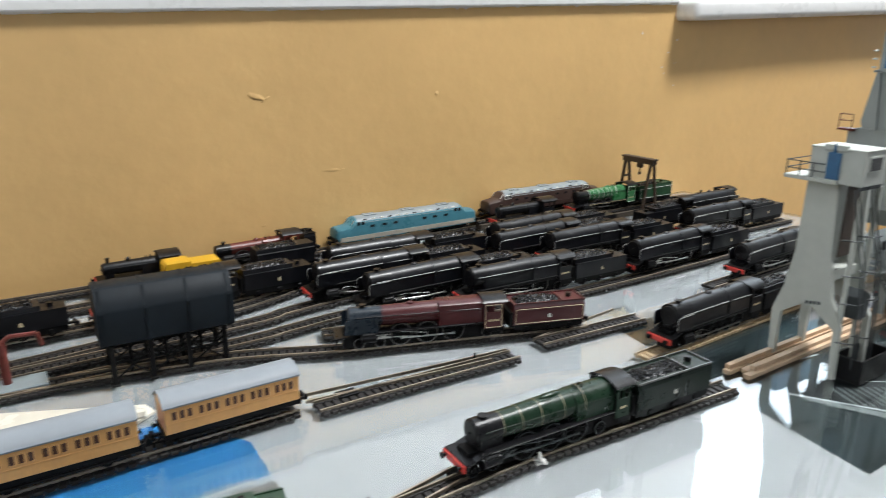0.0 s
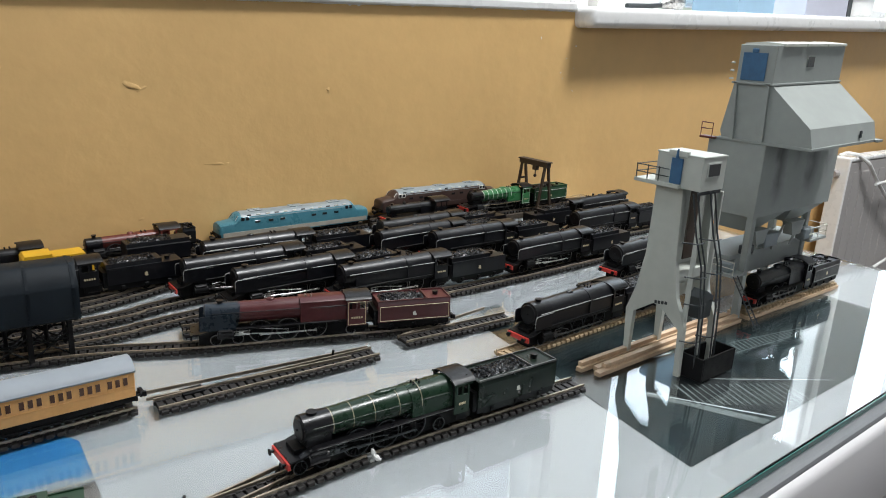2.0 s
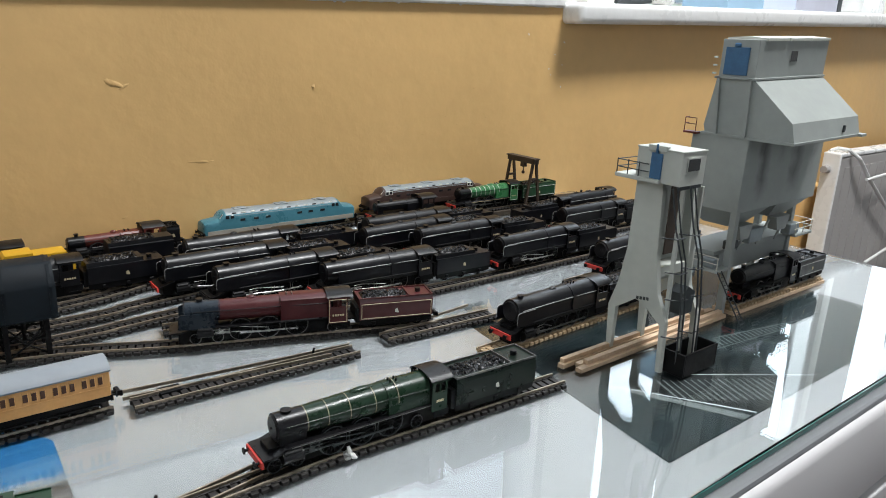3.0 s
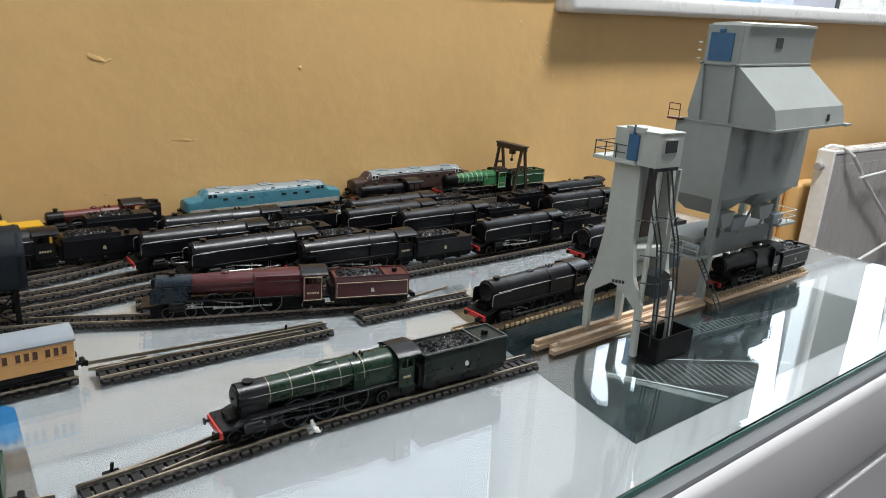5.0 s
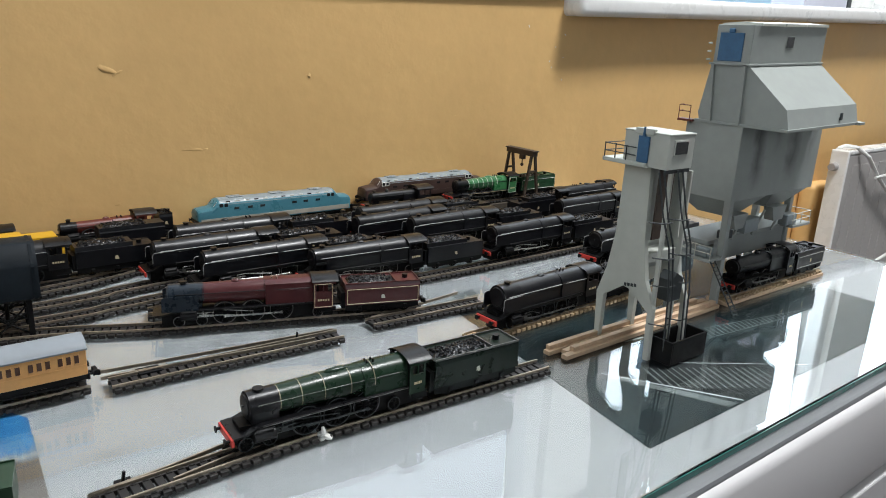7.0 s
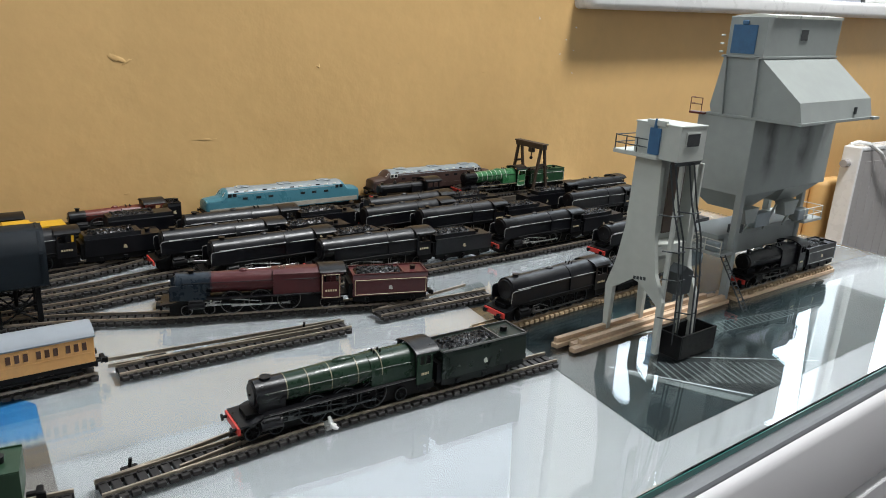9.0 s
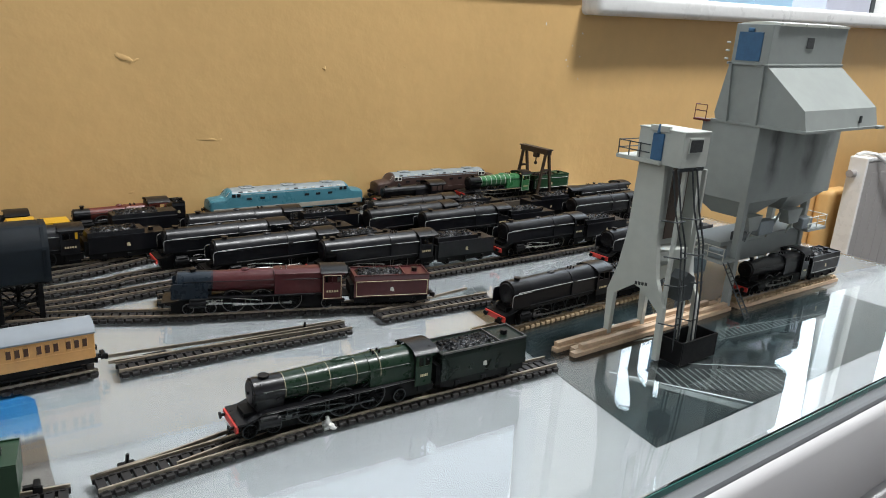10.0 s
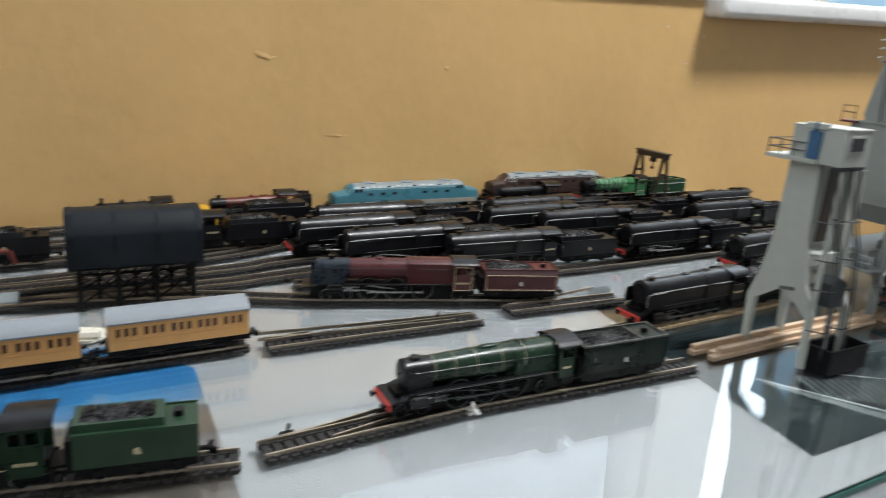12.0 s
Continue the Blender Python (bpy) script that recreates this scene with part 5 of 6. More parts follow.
# ---- track ----
def catmull(pts, step):
    """A smooth line through pts, as points about step apart, with the directions."""
    P = [Vector(p) for p in pts]
    if len(P) == 2:
        dense = [P[0].lerp(P[1], k / 200) for k in range(201)]
    else:
        Q = [P[0] * 2 - P[1]] + P + [P[-1] * 2 - P[-2]]
        dense = []
        for i in range(1, len(Q) - 2):
            for k in range(60):
                t = k / 60
                a, b, c, d = Q[i - 1], Q[i], Q[i + 1], Q[i + 2]
                dense.append(0.5 * ((2 * b) + (c - a) * t + (2 * a - 5 * b + 4 * c - d) * t * t + (3 * b - a - 3 * c + d) * t ** 3))
        dense.append(P[-1])
    out, run, last = [], 0.0, dense[0]
    total = sum((q - p).length for p, q in zip(dense[:-1], dense[1:]))
    n = max(1, round(total / step))
    want = [total * (k + 0.5) / n for k in range(n)]
    for p, q in zip(dense[:-1], dense[1:]):
        d = (q - p).length
        while want and run + d >= want[0] and d > 0:
            out.append((p.lerp(q, (want[0] - run) / d), (q - p).normalized()))
            want.pop(0)
        run += d
    return dense, out

def sleeper_mesh():
    bm = bmesh.new()
    box(bm, -1.6, 1.6, -7.4, 7.4, 0, 2.0, 0.2)
    for y in (-4.6, 4.6):
        box(bm, -0.9, 0.9, y - 1.2, y + 1.2, 1.9, 2.4)
    bmesh.ops.scale(bm, vec=(MM, MM, MM), verts=bm.verts)
    me = bpy.data.meshes.new("sleeper")
    bm.to_mesh(me)
    bm.free()
    return me
SLEEPER_DARK, SLEEPER_TAN = sleeper_mesh(), sleeper_mesh()
SLEEPER_DARK.materials.append(SLEEPER)
SLEEPER_TAN.materials.append(PALESLEEPER)

WEB = ((-0.8, 0.02), (-0.8, 2.02), (-0.3, 2.2), (0.3, 2.2), (0.8, 2.02), (0.8, 0.02))
def rail_between(bm, dense, off, prof=None):
    """A rail with head, web and foot, off mm to the left of the line; prof: another outline."""
    prof = prof or ((-0.28, 1.8), (-0.25, 2.3), (-0.25, 3.0), (-0.42, 3.1), (-0.42, 3.6), (0.42, 3.6), (0.42, 3.1), (0.25, 3.0), (0.25, 2.3), (0.28, 1.8))
    pts = dense[::4] + ([dense[-1]] if (len(dense) - 1) % 4 else [])
    rings = []
    for i, p in enumerate(pts):
        d = (pts[min(i + 1, len(pts) - 1)] - pts[max(i - 1, 0)]).normalized()
        nrm = Vector((-d.y, d.x))
        rings.append([bm.verts.new((p.x + nrm.x * (off + a) * MM, p.y + nrm.y * (off + a) * MM, b * MM)) for a, b in prof])
    n = len(prof)
    for a, b in zip(rings[:-1], rings[1:]):
        for k in range(n):
            bm.faces.new((a[k], a[(k + 1) % n], b[(k + 1) % n], b[k]))
    bm.faces.new(rings[0])
    bm.faces.new(rings[-1])
    bmesh.ops.recalc_face_normals(bm, faces=bm.faces)

def track(label, pts, tan=False, step=0.0044, extra=(), lift=0.0):
    """One length of N gauge track along pts; extra: further rail lines (pts, offset) for a turnout."""
    th = empty("track", label, "model track", "lengths of model track")
    th.location = (0, 0, TOP + lift)
    dense, beds = catmull([Vector(p) for p in pts], step)
    if lift:
        bm = bmesh.new()
        thin_box_between(bm, (*pts[0], -lift / 2), (*pts[-1], -lift / 2), 0.022, lift)
        part("cork_bed", bm, CORK, th, "dark cork trackbed", scale=1.0)
    for off in (-4.75, 4.75):
        bm = bmesh.new()
        rail_between(bm, dense, off)
        part("rail", bm, RAIL, th, scale=1.0)
        bm = bmesh.new()
        rail_between(bm, dense, off, WEB)
        part("sleeper_web", bm, PALESLEEPER if tan else SLEEPER, th, scale=1.0)
    rnd = random.Random(len(pts) + int(abs(pts[0][0]) * 1000))
    for line, off in extra:
        d2, _ = catmull([Vector(p) for p in line], step)
        bm = bmesh.new()
        rail_between(bm, d2, off)
        part("rail", bm, RAIL, th, scale=1.0)
    me = SLEEPER_TAN if tan else SLEEPER_DARK
    for p, d in beds:
        ob = new("sleeper", me)
        ob.parent = th
        ob.matrix_basis = pose(p.x, p.y, rnd.uniform(0, 0.00005), 0, 0, math.degrees(math.atan2(d.y, d.x)) + rnd.uniform(-0.8, 0.8))
    return th

track("straight dark sleepered track under a green locomotive", [(-0.5030, -0.3450), (-0.3745, -0.3525)])
track("dark turnout below the front of a green locomotive", [(-0.5920, -0.3475), (-0.5500, -0.3462), (-0.5055, -0.3450)], extra=(([(-0.5920, -0.3475), (-0.5650, -0.3450), (-0.5400, -0.3412)], 4.75), ([(-0.5650, -0.3450), (-0.5400, -0.3412)], -4.2)))
branch = track("short dark diverging track beside a green locomotive", [(-0.5400, -0.3412), (-0.5120, -0.3365)])
branch.location.z -= 0.0002
track("loose dark turnout lying on the glass", [(-0.5650, -0.2580), (-0.5050, -0.2600), (-0.4450, -0.2625)],
      extra=(([(-0.5670, -0.2470), (-0.5100, -0.2530), (-0.4460, -0.2590)], 3.6), ([(-0.5670, -0.2470), (-0.5100, -0.2530), (-0.4600, -0.2580)], -3.6)))
track("dark track below two teak coaches", [(-0.8800, -0.2540), (-0.5730, -0.2515)])
track("dark track below a green tender", [(-0.8800, -0.2970), (-0.6000, -0.3485)])
track("dark curved track under a maroon locomotive", [(-0.7600, -0.1520), (-0.6600, -0.1620), (-0.5850, -0.1775), (-0.5280, -0.2010), (-0.4600, -0.2244), (-0.3800, -0.2520)])
track("dark turnout behind a maroon tender", [(-0.4220, -0.2570), (-0.3400, -0.2620)], extra=(([(-0.4220, -0.2570), (-0.3450, -0.2480)], 4.5),))
track("storage track of dark sleepers", [(-0.86, -0.0140), (-0.2955, -0.0126)])
track("raised storage track of dark sleepers", [(-0.2930, -0.0126), (-0.035, -0.0120)], lift=LIFT)
track("storage track of dark sleepers", [(-0.86, -0.0500), (-0.3040, -0.0487)])
track("raised storage track of dark sleepers", [(-0.3015, -0.0487), (-0.035, -0.0480)], lift=LIFT)
track("storage track of dark sleepers", [(-0.8000, -0.1290), (-0.6600, -0.1240), (-0.5623, -0.1078), (-0.5314, -0.1000), (-0.4960, -0.0890), (-0.4300, -0.0875), (-0.01, -0.0870)])
track("storage track of dark sleepers", [(-0.8000, -0.0880), (-0.6100, -0.0880), (-0.5100, -0.0880)])
track("storage track of dark sleepers", [(-0.8000, -0.1400), (-0.5704, -0.1361), (-0.5302, -0.1298), (-0.4858, -0.1250), (-0.4000, -0.1260), (-0.01, -0.1280)])
track("storage track of dark sleepers", [(-0.7600, -0.1600), (-0.5776, -0.1614), (-0.5408, -0.1586), (-0.5024, -0.1550), (-0.4600, -0.1570), (-0.3, -0.1590), (-0.01, -0.1600)])
track("storage track of dark sleepers", [(-0.5250, -0.1760), (-0.4800, -0.1870), (-0.4400, -0.1970), (-0.3, -0.2040), (-0.02, -0.2000)])
track("track behind the pale ash tower", [(-0.2500, -0.2480), (-0.0600, -0.2400)])
track("tan sleepered track below a black locomotive", [(-0.3850, -0.3045), (-0.2150, -0.2985)], tan=True)
raised = track("tan sleepered track on a wooden strip beside the coaling tower", [(-0.1975, -0.3437), (-0.0660, -0.3448)], tan=True, step=0.0046)
raised.location.z += 0.0025
def plank():
    bm = bmesh.new()
    thin_box_between(bm, (-0.1985, -0.3437, TOP + 0.00125), (-0.0650, -0.3448, TOP + 0.00125), 0.0165, 0.0024)
    tagged(part("wood_strip", bm, WOOD, scale=1.0), "pale wooden strip under a tan track", "wood strip", "loose wood strips")
plank()

# ---- prints below the glass ----
def sheet(name, label, poly, mat, z=0.7757):
    bm = bmesh.new()
    prism(bm, poly, "z", z, z + 0.0002)
    return tagged(part(name, bm, mat, scale=1.0), label, "print")

def sky_print():
    m = bpy.data.materials.new("sky_print")
    m.use_nodes = True
    nt = m.node_tree
    b = nt.nodes["Principled BSDF"]
    b.inputs["Roughness"].default_value = 0.35
    co, sep = nt.nodes.new("ShaderNodeTexCoord"), nt.nodes.new("ShaderNodeSeparateXYZ")
    nt.links.new(co.outputs["Object"], sep.inputs[0])
    noi = nt.nodes.new("ShaderNodeTexNoise")
    noi.inputs["Scale"].default_value = 40
    noi.inputs["Detail"].default_value = 6
    nt.links.new(co.outputs["Object"], noi.inputs["Vector"])
    add = nt.nodes.new("ShaderNodeMath")
    add.operation = "MULTIPLY_ADD"
    add.inputs[1].default_value = 0.02
    nt.links.new(noi.outputs["Fac"], add.inputs[0])
    nt.links.new(sep.outputs["Y"], add.inputs[2])
    mr = nt.nodes.new("ShaderNodeMapRange")
    mr.inputs[1].default_value, mr.inputs[2].default_value = -0.45, -0.24
    nt.links.new(add.outputs[0], mr.inputs[0])
    ramp = nt.nodes.new("ShaderNodeValToRGB")
    ramp.color_ramp.interpolation = "EASE"
    e = ramp.color_ramp.elements
    e[0].position, e[0].color = 0.0, (0.03, 0.025, 0.02, 1)
    e[1].position, e[1].color = 1.0, (0.006, 0.068, 0.180, 1)
    for p, c in ((0.40, (0.050, 0.042, 0.036, 1)), (0.68, (0.055, 0.048, 0.043, 1)), (0.76, (0.042, 0.038, 0.034, 1)), (0.785, (0.15, 0.165, 0.175, 1)), (0.81, (0.016, 0.090, 0.185, 1))):
        k = e.new(p)
        k.color = c
    nt.links.new(mr.outputs[0], ramp.inputs[0])
    nt.links.new(ramp.outputs[0], b.inputs["Base Color"])
    return m
sheet("photo_print", "glossy photo print of blue sky under the glass", [(-0.90, -0.440), (-0.607, -0.440), (-0.600, -0.2640), (-0.622, -0.2250), (-0.90, -0.2200)], sky_print())
DARKPRINT = material("dark_photo", (0.0045, 0.0095, 0.0115), 0.4, vary=0.75, scale=45, fine=6, spec=0.15)
MIDPRINT = material("grey_photo", (0.075, 0.09, 0.09), 0.4, vary=0.25, scale=60)
PALEPRINT = material("pale_photo_line", (0.42, 0.46, 0.46), 0.4, vary=0.2, scale=60)
TIEPRINT = material("tie_photo", (0.085, 0.10, 0.10), 0.4, vary=0.5, scale=150)
NIGHT = material("black_photo", (0.006, 0.008, 0.009), 0.4, vary=0.4, scale=60, spec=0.15)
def yard_print():
    ob = sheet("photo_print", "dark photo print of railway lines under the glass", [(-0.3870, -0.4310), (-0.3600, -0.2600), (-0.0900, -0.2600), (-0.0900, -0.4310)], DARKPRINT)
    def patch(name, poly, mat, z):
        bm = bmesh.new()
        prism(bm, poly, "z", z, z + 0.00003)
        part(name, bm, mat, ob, scale=1.0)
    def stroke(name, a, b, w, mat, z):
        bm = bmesh.new()
        thin_box_between(bm, (*a, z), (*b, z), w, 0.00003)
        part(name, bm, mat, ob, scale=1.0)
    rnd = random.Random(8)
    patch("black_ground", [(-0.352, -0.374), (-0.300, -0.372), (-0.252, -0.4205), (-0.300, -0.4300), (-0.3095, -0.4300)], NIGHT, 0.77592)
    patch("grey_platform", [(-0.349, -0.3775), (-0.3455, -0.3765), (-0.3155, -0.4300), (-0.3230, -0.4300)], MIDPRINT, 0.77596)
    stroke("pale_line", (-0.3490, -0.3710), (-0.3105, -0.4300), 0.0011, PALEPRINT, 0.77600)
    stroke("printed_rail", (-0.3090, -0.3805), (-0.2400, -0.4270), 0.0007, PALEPRINT, 0.77604)
    for k in range(17):
        u = k / 16
        x, y = -0.324 + 0.055 * u, -0.3790 - 0.0335 * u
        dx, dy = -0.0085 + rnd.uniform(-0.0008, 0.0008), -0.0225
        stroke("printed_tie", (x, y), (x + dx, y + dy), rnd.uniform(0.0008, 0.0013), TIEPRINT, 0.77598)
    for (a, b) in (((-0.2420, -0.3641), (-0.1468, -0.3830)), ((-0.2554, -0.3746), (-0.1440, -0.3870))):
        stroke("printed_rail", a, b, 0.0010, MIDPRINT, 0.77603)
    for k in range(26):
        u = k / 25
        x, y = -0.247 + 0.095 * u, -0.3665 - 0.0175 * u
        stroke("printed_tie", (x, y + 0.003 - 0.002 * u), (x - 0.004 + 0.003 * u, y - 0.007 + 0.005 * u), 0.0012, MIDPRINT, 0.77599)
    for k in range(14):
        x, y = rnd.uniform(-0.33, -0.15), rnd.uniform(-0.355, -0.29)
        stroke("printed_mark", (x, y), (x + rnd.uniform(0.004, 0.016), y + rnd.uniform(-0.004, 0.001)), 0.0012, MIDPRINT if k % 3 else PALEPRINT, 0.77602)
yard_print()

# ---- radiator, airer, sill things ----
def radiator():
    """On the wall below the sill, past the end of the chest."""
    th = empty("radiator", "grey white panel radiator below the window sill", "radiator")
    bm = bmesh.new()
    box(bm, 0.606, 1.85, -0.077, -0.062, 0.20, 0.793, 0.003, 2)
    part("front_panel", bm, RADIATOR, th, scale=1.0)
    for k in range(36):
        bm = bmesh.new()
        x = 0.640 + k * 0.0335
        box(bm, x - 0.012, x + 0.012, -0.0778, -0.075, 0.23, 0.775, 0.0007, 2)
        part("flute", bm, RADIATOR, th, scale=1.0)
    for x0, x1 in ((0.600, 0.606), (1.85, 1.856)):
        bm = bmesh.new()
        box(bm, x0, x1, -0.079, -0.050, 0.20, 0.800, 0.002, 2)
        part("side_cover", bm, GLOSSWHITE, th, scale=1.0)
    bm = bmesh.new()
    box(bm, 0.606, 1.85, -0.078, -0.050, 0.793, 0.800, 0.002, 2)
    part("top_cover", bm, GLOSSWHITE, th, scale=1.0)
    for x in (0.75, 1.70):
        bm = bmesh.new()
        box(bm, x - 0.015, x + 0.015, -0.062, 0.0, 0.30, 0.74)
        part("bracket", bm, UPPER, th, scale=1.0)
    bm = bmesh.new()
    rod(bm, (0.588, -0.060, 0.772), (0.600, -0.060, 0.772), 0.006, 0.007, 16)
    part("vent_cap", bm, RADIATOR, th, scale=1.0)
    return th
radiator()

def airer():
    th = empty("wire_airer", "white wire airer hooked over the radiator", "airer")
    bm = bmesh.new()
    wire(bm, [(0.618, -0.052, 0.785), (0.614, -0.054, 0.801), (0.622, -0.062, 0.806), (0.634, -0.076, 0.804), (0.652, -0.088, 0.790), (0.700, -0.090, 0.754), (0.845, -0.090, 0.668), (0.93, -0.090, 0.61)], 0.0032, 8)
    part("cross_wire", bm, WIRE, th, scale=1.0)
    bm = bmesh.new()
    wire(bm, [(0.688, -0.0915, 0.752), (0.83, -0.0915, 0.757), (1.10, -0.0915, 0.772)], 0.0026, 8)
    part("cross_wire", bm, WIRE, th, scale=1.0)
    bm = bmesh.new()
    wire(bm, [(0.760, -0.0915, 0.590), (0.885, -0.0915, 0.608), (1.10, -0.0915, 0.640)], 0.0026, 8)
    part("cross_wire", bm, WIRE, th, scale=1.0)
airer()
block("pipe_boxing", 0.613, 0.690, -0.034, 0.0, 0.02, 0.735, OCHRE, "ochre painted pipe boxing beside the radiator", "pipe boxing", bevel=0.012)

# ---- wear of the wall ----
WALL = bpy.data.objects["wall_north"]

def blister(x, z, w, h, turn, deep, seed, name="paint_blister", mat=None):
    """A loose flake or bump of the paint, with an uneven outline."""
    rnd = random.Random(seed)
    bm = bmesh.new()
    n = 16
    rings = []
    for f, d in ((1.0, 0.0), (0.8, 0.7), (0.4, 1.0)):
        ring = []
        for k in range(n):
            a = 2 * math.pi * k / n
            rr = f * (1 + 0.22 * math.sin(3 * a + seed) + rnd.uniform(-0.1, 0.1))
            u, v = w / 2 * rr * math.cos(a), h / 2 * rr * math.sin(a)
            c, s = math.cos(radians(turn)), math.sin(radians(turn))
            ring.append(bm.verts.new((x + u * c - v * s, 0.0003 - deep * d * (0.6 + 0.4 * math.cos(a + 1)), z + u * s + v * c)))
        rings.append(ring)
    for a, b in zip(rings[:-1], rings[1:]):
        for k in range(n):
            bm.faces.new((a[k], a[(k + 1) % n], b[(k + 1) % n], b[k]))
    bm.faces.new(rings[-1])
    bmesh.ops.recalc_face_normals(bm, faces=bm.faces)
    return part(name, bm, mat or OCHRE, WALL, scale=1.0, smooth=True)

blister(-0.497, 0.912, 0.017, 0.007, -32, 0.0011, 1)
blister(-0.490, 0.9085, 0.010, 0.004, 25, 0.0007, 2)
blister(-0.437, 0.8485, 0.022, 0.0055, -5, 0.0006, 3)
blister(-0.426, 0.8475, 0.009, 0.003, 10, 0.0005, 4)
blister(-0.329, 0.908, 0.004, 0.004, 0, 0.0014, 5)
blister(-0.497, 0.808, 0.010, 0.004, 8, 0.0005, 6)
for k, (x, z, w, a) in enumerate(((-0.178, 0.8775, 0.016, -8), (-0.162, 0.8685, 0.013, -4), (-0.206, 0.860, 0.018, -3), (-0.297, 0.820, 0.012, 6), (-0.120, 0.8740, 0.010, 3), (-0.245, 0.9120, 0.012, -12), (-0.140, 0.905, 0.014, -2), (-0.09, 0.886, 0.012, 4))):
    blister(x, z, w, 0.0016, a, 0.0004, 10 + k, "paint_run")
for k, (x, z, w) in enumerate(((-0.020, 0.942, 0.003), (-0.028, 0.926, 0.0035), (-0.024, 0.919, 0.0025), (-0.064, 0.962, 0.004), (-0.0055, 0.905, 0.003), (-0.0055, 0.955, 0.004), (-0.006, 0.930, 0.0025))):
    blister(x, z, w, w * 0.7, 30 * k, 0.0006, 30 + k, "paint_chip", UPPER)

def plaster_edge():
    """The ragged white plaster where the ochre paint stops below the ledge."""
    rnd = random.Random(12)
    bm = bmesh.new()
    n = 420
    top, low, front = [], [], []
    level = 0.983
    for k in range(n + 1):
        x = -1.0 + 0.993 * k / n
        level += rnd.uniform(-0.0003, 0.0003) + (0.9829 - level) * 0.12
        z = level - (0.0012 if rnd.random() < 0.02 else 0)
        top.append(bm.verts.new((x, -0.0012, 0.9842)))
        front.append(bm.verts.new((x, -0.0014 + rnd.uniform(-0.0003, 0.0003), z + 0.0002)))
        low.append(bm.verts.new((x, 0.0002, z)))
    for k in range(n):
        bm.faces.new((top[k], top[k + 1], front[k + 1], front[k]))
        bm.faces.new((front[k], front[k + 1], low[k + 1], low[k]))
    bmesh.ops.recalc_face_normals(bm, faces=bm.faces)
    bmesh.ops.translate(bm, verts=bm.verts, vec=(0, 0, 0.0105))
    for v in bm.verts:
        v.co.z += 0.0384 * v.co.x
    part("plaster_edge", bm, UPPER, WALL, "ragged white plaster edge", scale=1.0)
plaster_edge()

# ---- things on the sill ----
PALEBLUE = material("pale_blue_card", (0.30, 0.46, 0.60), 0.5, vary=0.05, scale=20)
LILAC = material("lilac_grey_card", (0.46, 0.47, 0.55), 0.5, vary=0.05, scale=20)
def small_box(name, label, x0, x1, y0, y1, h, mat, lid):
    th = empty(name, label, "box")
    bm = bmesh.new()
    box(bm, x0, x1, y0, y1, 0.998, 0.998 + h, 0.001, 2)
    part("body", bm, mat, th, scale=1.0)
    bm = bmesh.new()
    box(bm, x0 - 0.001, x1 + 0.001, y0 - 0.001, y1 + 0.001, 0.998 + h, 0.998 + h + 0.008, 0.0015, 2)
    part("lid", bm, lid, th, scale=1.0)
    return tilted(th)
small_box("carton", "pale blue carton standing on the white sill", 0.408, 0.515, 0.05, 0.13, 0.16, PALEBLUE, PALEBLUE)
small_box("carton", "lilac grey carton standing on the white sill", 0.621, 0.775, 0.05, 0.14, 0.16, LILAC, LILAC)
small_box("carton", "narrow dark carton beside a lilac carton on the sill", 0.778, 0.793, 0.05, 0.13, 0.15, IRON, IRON)

def mug():
    th = empty("mug", "white mug with a dark blue band on the sill", "mug")
    cx, cy = 0.860, 0.085
    bm = bmesh.new()
    n = 24
    rings = [[bm.verts.new((cx + r * math.cos(2 * math.pi * k / n), cy + r * math.sin(2 * math.pi * k / n), z)) for k in range(n)] for r, z in ((0.036, 0.999), (0.042, 1.005), (0.044, 1.095), (0.041, 1.095), (0.038, 1.008))]
    for a, b in zip(rings[:-1], rings[1:]):
        for k in range(n):
            bm.faces.new((a[k], a[(k + 1) % n], b[(k + 1) % n], b[k]))
    bm.faces.new(rings[0])
    bm.faces.new(rings[-1])
    bmesh.ops.recalc_face_normals(bm, faces=bm.faces)
    part("cup", bm, GLOSSWHITE, th, scale=1.0, smooth=True)
    bm = bmesh.new()
    wire(bm, [(cx - 0.0432 * math.cos(a), cy + 0.0432 * math.sin(a), 1.036) for a in [math.pi * k / 12 - math.pi / 2 for k in range(13)]], 0.003, 6)
    part("ring", bm, BLUEDOOR, th, "dark blue band", scale=1.0)
    tilted(th)
mug()

def spoon():
    th = empty("spoon", "silver spoon with a dark handle lying on the sill", "spoon")
    bm = bmesh.new()
    wire(bm, [(0.205, 0.100, 1.006), (0.262, 0.100, 1.007), (0.285, 0.100, 1.009)], 0.0035, 8)
    part("handle", bm, IRON, th, "thin dark handle", scale=1.0)
    bm = bmesh.new()
    rod(bm, (0.283, 0.100, 1.009), (0.308, 0.100, 1.013), 0.004, 0.012, 14)
    bmesh.ops.create_uvsphere(bm, u_segments=18, v_segments=10, radius=1.0, matrix=Matrix.Translation((0.316, 0.100, 1.014)) @ Matrix.Diagonal((0.020, 0.016, 0.0145, 1)))
    part("bowl", bm, STEEL, th, scale=1.0, smooth=True)
    tilted(th)
spoon()

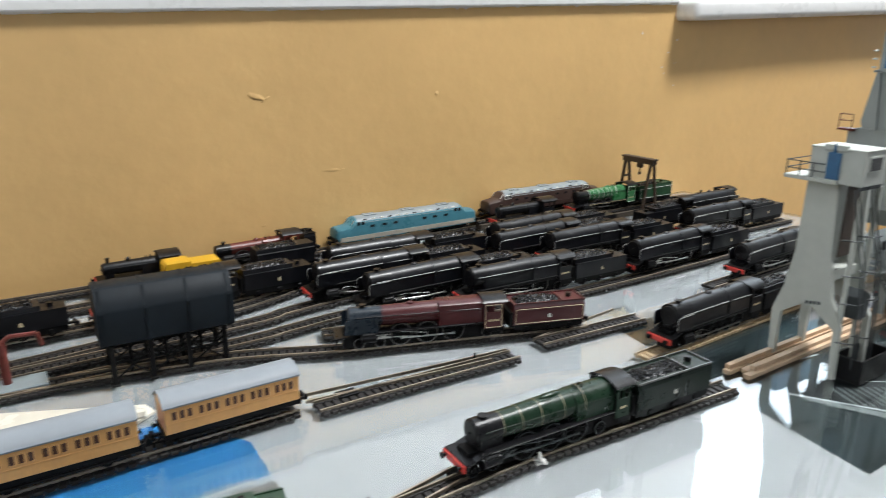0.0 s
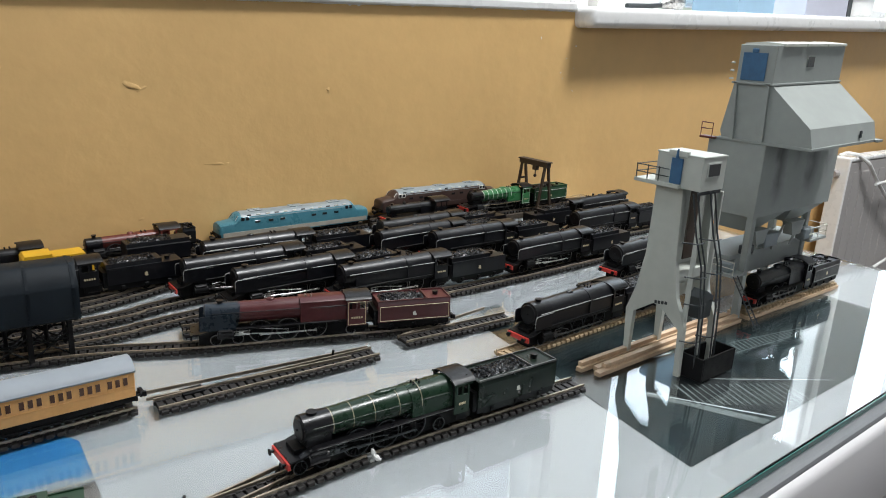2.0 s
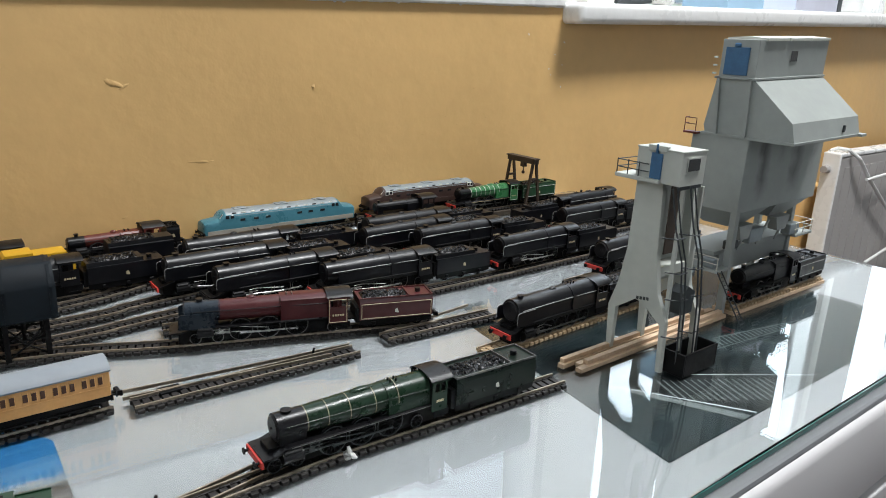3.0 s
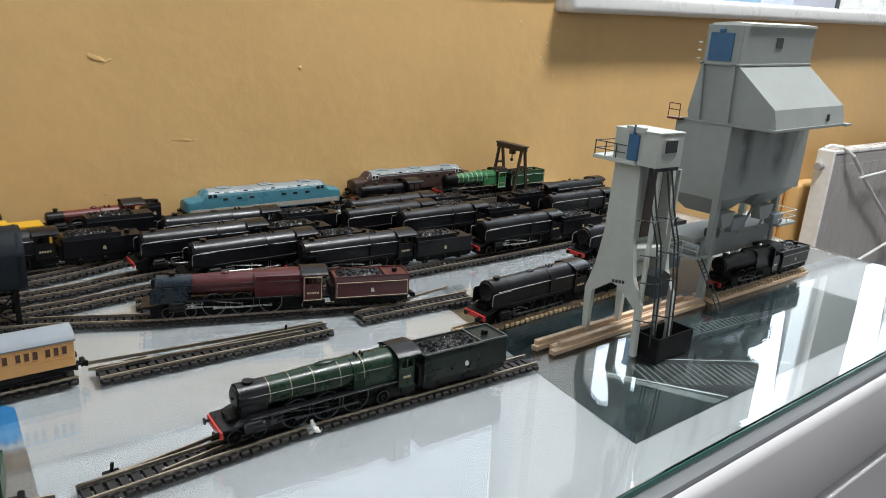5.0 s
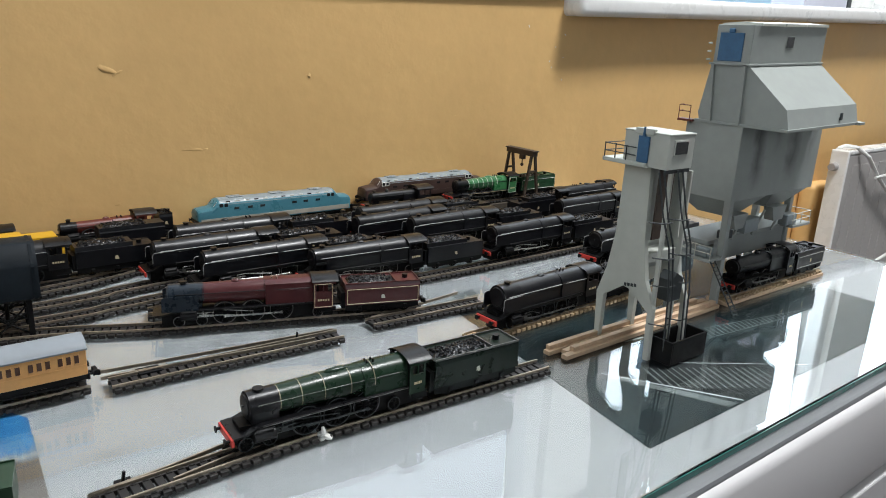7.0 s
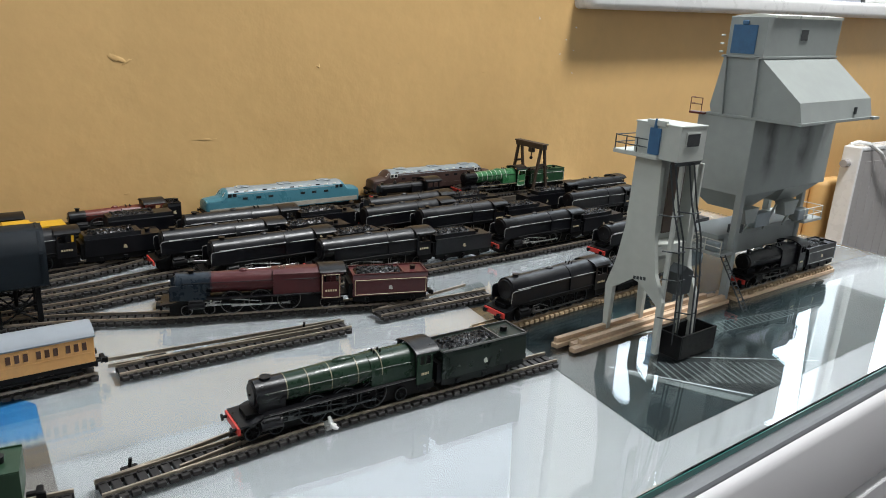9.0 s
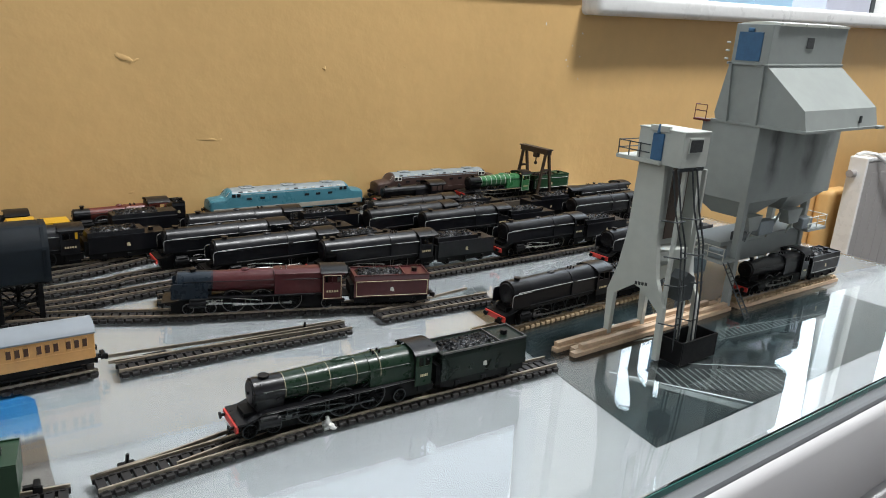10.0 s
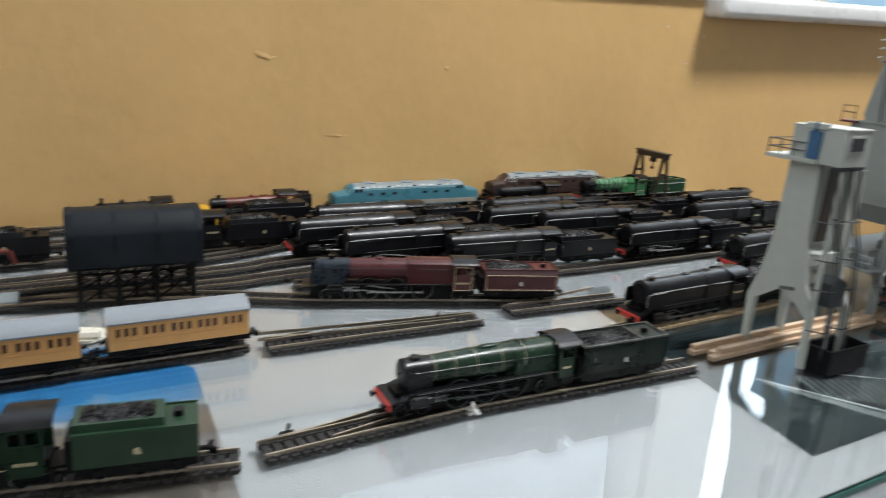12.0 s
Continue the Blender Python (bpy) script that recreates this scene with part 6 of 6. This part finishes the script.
# ---- small things among the tracks ----
def rail_lump(x, y, seed):
    rnd = random.Random(seed)
    bm = bmesh.new()
    for k in range(3):
        c = Vector((x + rnd.uniform(-0.002, 0.002), y + rnd.uniform(-0.002, 0.002), TOP + rnd.uniform(0.0015, 0.0042)))
        bmesh.ops.create_icosphere(bm, subdivisions=1, radius=rnd.uniform(0.0013, 0.0022), matrix=Matrix.Translation(c) @ pose(0, 0, 0, 20 * k, 35 * k, 0) @ Matrix.Diagonal((1.5, 1.0, 0.6, 1)))
    box(bm, x - 0.003, x + 0.003, y - 0.002, y + 0.002, TOP, TOP + 0.0016, 0.0004)
    ob = part("solder_lump", bm, LUMP, scale=1.0)
    tagged(ob, "pale grey lump of solder beside a rail joint", "solder lump")
rail_lump(-0.502, -0.3500, 3)

def turnout_lever(x, y):
    th = empty("point_lever", "small dark turnout lever beside the loose track", "lever")
    bm = bmesh.new()
    box(bm, x - 0.003, x + 0.003, y - 0.002, y + 0.002, TOP, TOP + 0.002, 0.0003)
    part("lever_base", bm, FRAME, th, scale=1.0)
    bm = bmesh.new()
    rod(bm, (x, y, TOP + 0.0015), (x + 0.0005, y, TOP + 0.0058), 0.0007, seg=6)
    part("lever_arm", bm, FRAME, th, scale=1.0)
turnout_lever(-0.4680, -0.2545)

def water_crane():
    th = empty("water_crane", "reddish brown water crane on a grey base", "model crane")
    x, y = -0.689, -0.152
    bm = bmesh.new()
    box(bm, x - 0.008, x + 0.018, y - 0.010, y + 0.006, TOP, TOP + 0.004, 0.0006)
    part("base", bm, GREYROOF, th, "grey rectangular base", scale=1.0)
    bm = bmesh.new()
    rod(bm, (x, y, TOP + 0.003), (x, y, TOP + 0.026), 0.0022, seg=10)
    wire(bm, [(x, y, TOP + 0.026), (x + 0.004, y, TOP + 0.029), (x + 0.016, y - 0.002, TOP + 0.029), (x + 0.018, y - 0.002, TOP + 0.022)], 0.0013, 8)
    part("standpipe", bm, DULLRED, th, scale=1.0)
water_crane()

def plastic_sleeve():
    th = empty("plastic_sleeve", "glossy cream plastic sleeve lying behind the coaches", "sleeve")
    bm = bmesh.new()
    pts = [(-0.700, -0.2040), (-0.700, -0.1770), (-0.634, -0.2080), (-0.631, -0.2170), (-0.640, -0.2230)]
    prism(bm, pts, "z", TOP + 0.0002, TOP + 0.0016)
    part("sheet", bm, CLEAR, th, scale=1.0)
    bm = bmesh.new()
    wire(bm, [(-0.700, -0.2060, TOP + 0.003), (-0.660, -0.2140, TOP + 0.0034), (-0.636, -0.2200, TOP + 0.003)], 0.0028, 8)
    part("rolled_edge", bm, CLEAR, th, scale=1.0, smooth=True)
plastic_sleeve()

def paper_scraps():
    for poly in ([(-0.344, -0.237), (-0.335, -0.2355), (-0.339, -0.247), (-0.347, -0.248)], [(-0.333, -0.2352), (-0.324, -0.234), (-0.329, -0.246), (-0.3375, -0.247)]):
        bm = bmesh.new()
        prism(bm, poly, "z", 0.7757, 0.7759)
        tagged(part("paper_scrap", bm, MIDPRINT, scale=1.0), "small grey green paper scrap under the glass", "paper", "grey paper scraps")
paper_scraps()

def point_motor():
    bm = bmesh.new()
    box(bm, -0.5515, -0.5405, -0.2560, -0.2490, TOP + 0.0012, TOP + 0.0030, 0.0005, 2)
    ob = part("point_motor", bm, FRAME, scale=1.0)
    tagged(ob, "flat black point motor on the loose turnout", "point motor")
point_motor()

turnout_lever(-0.5795, -0.3385)
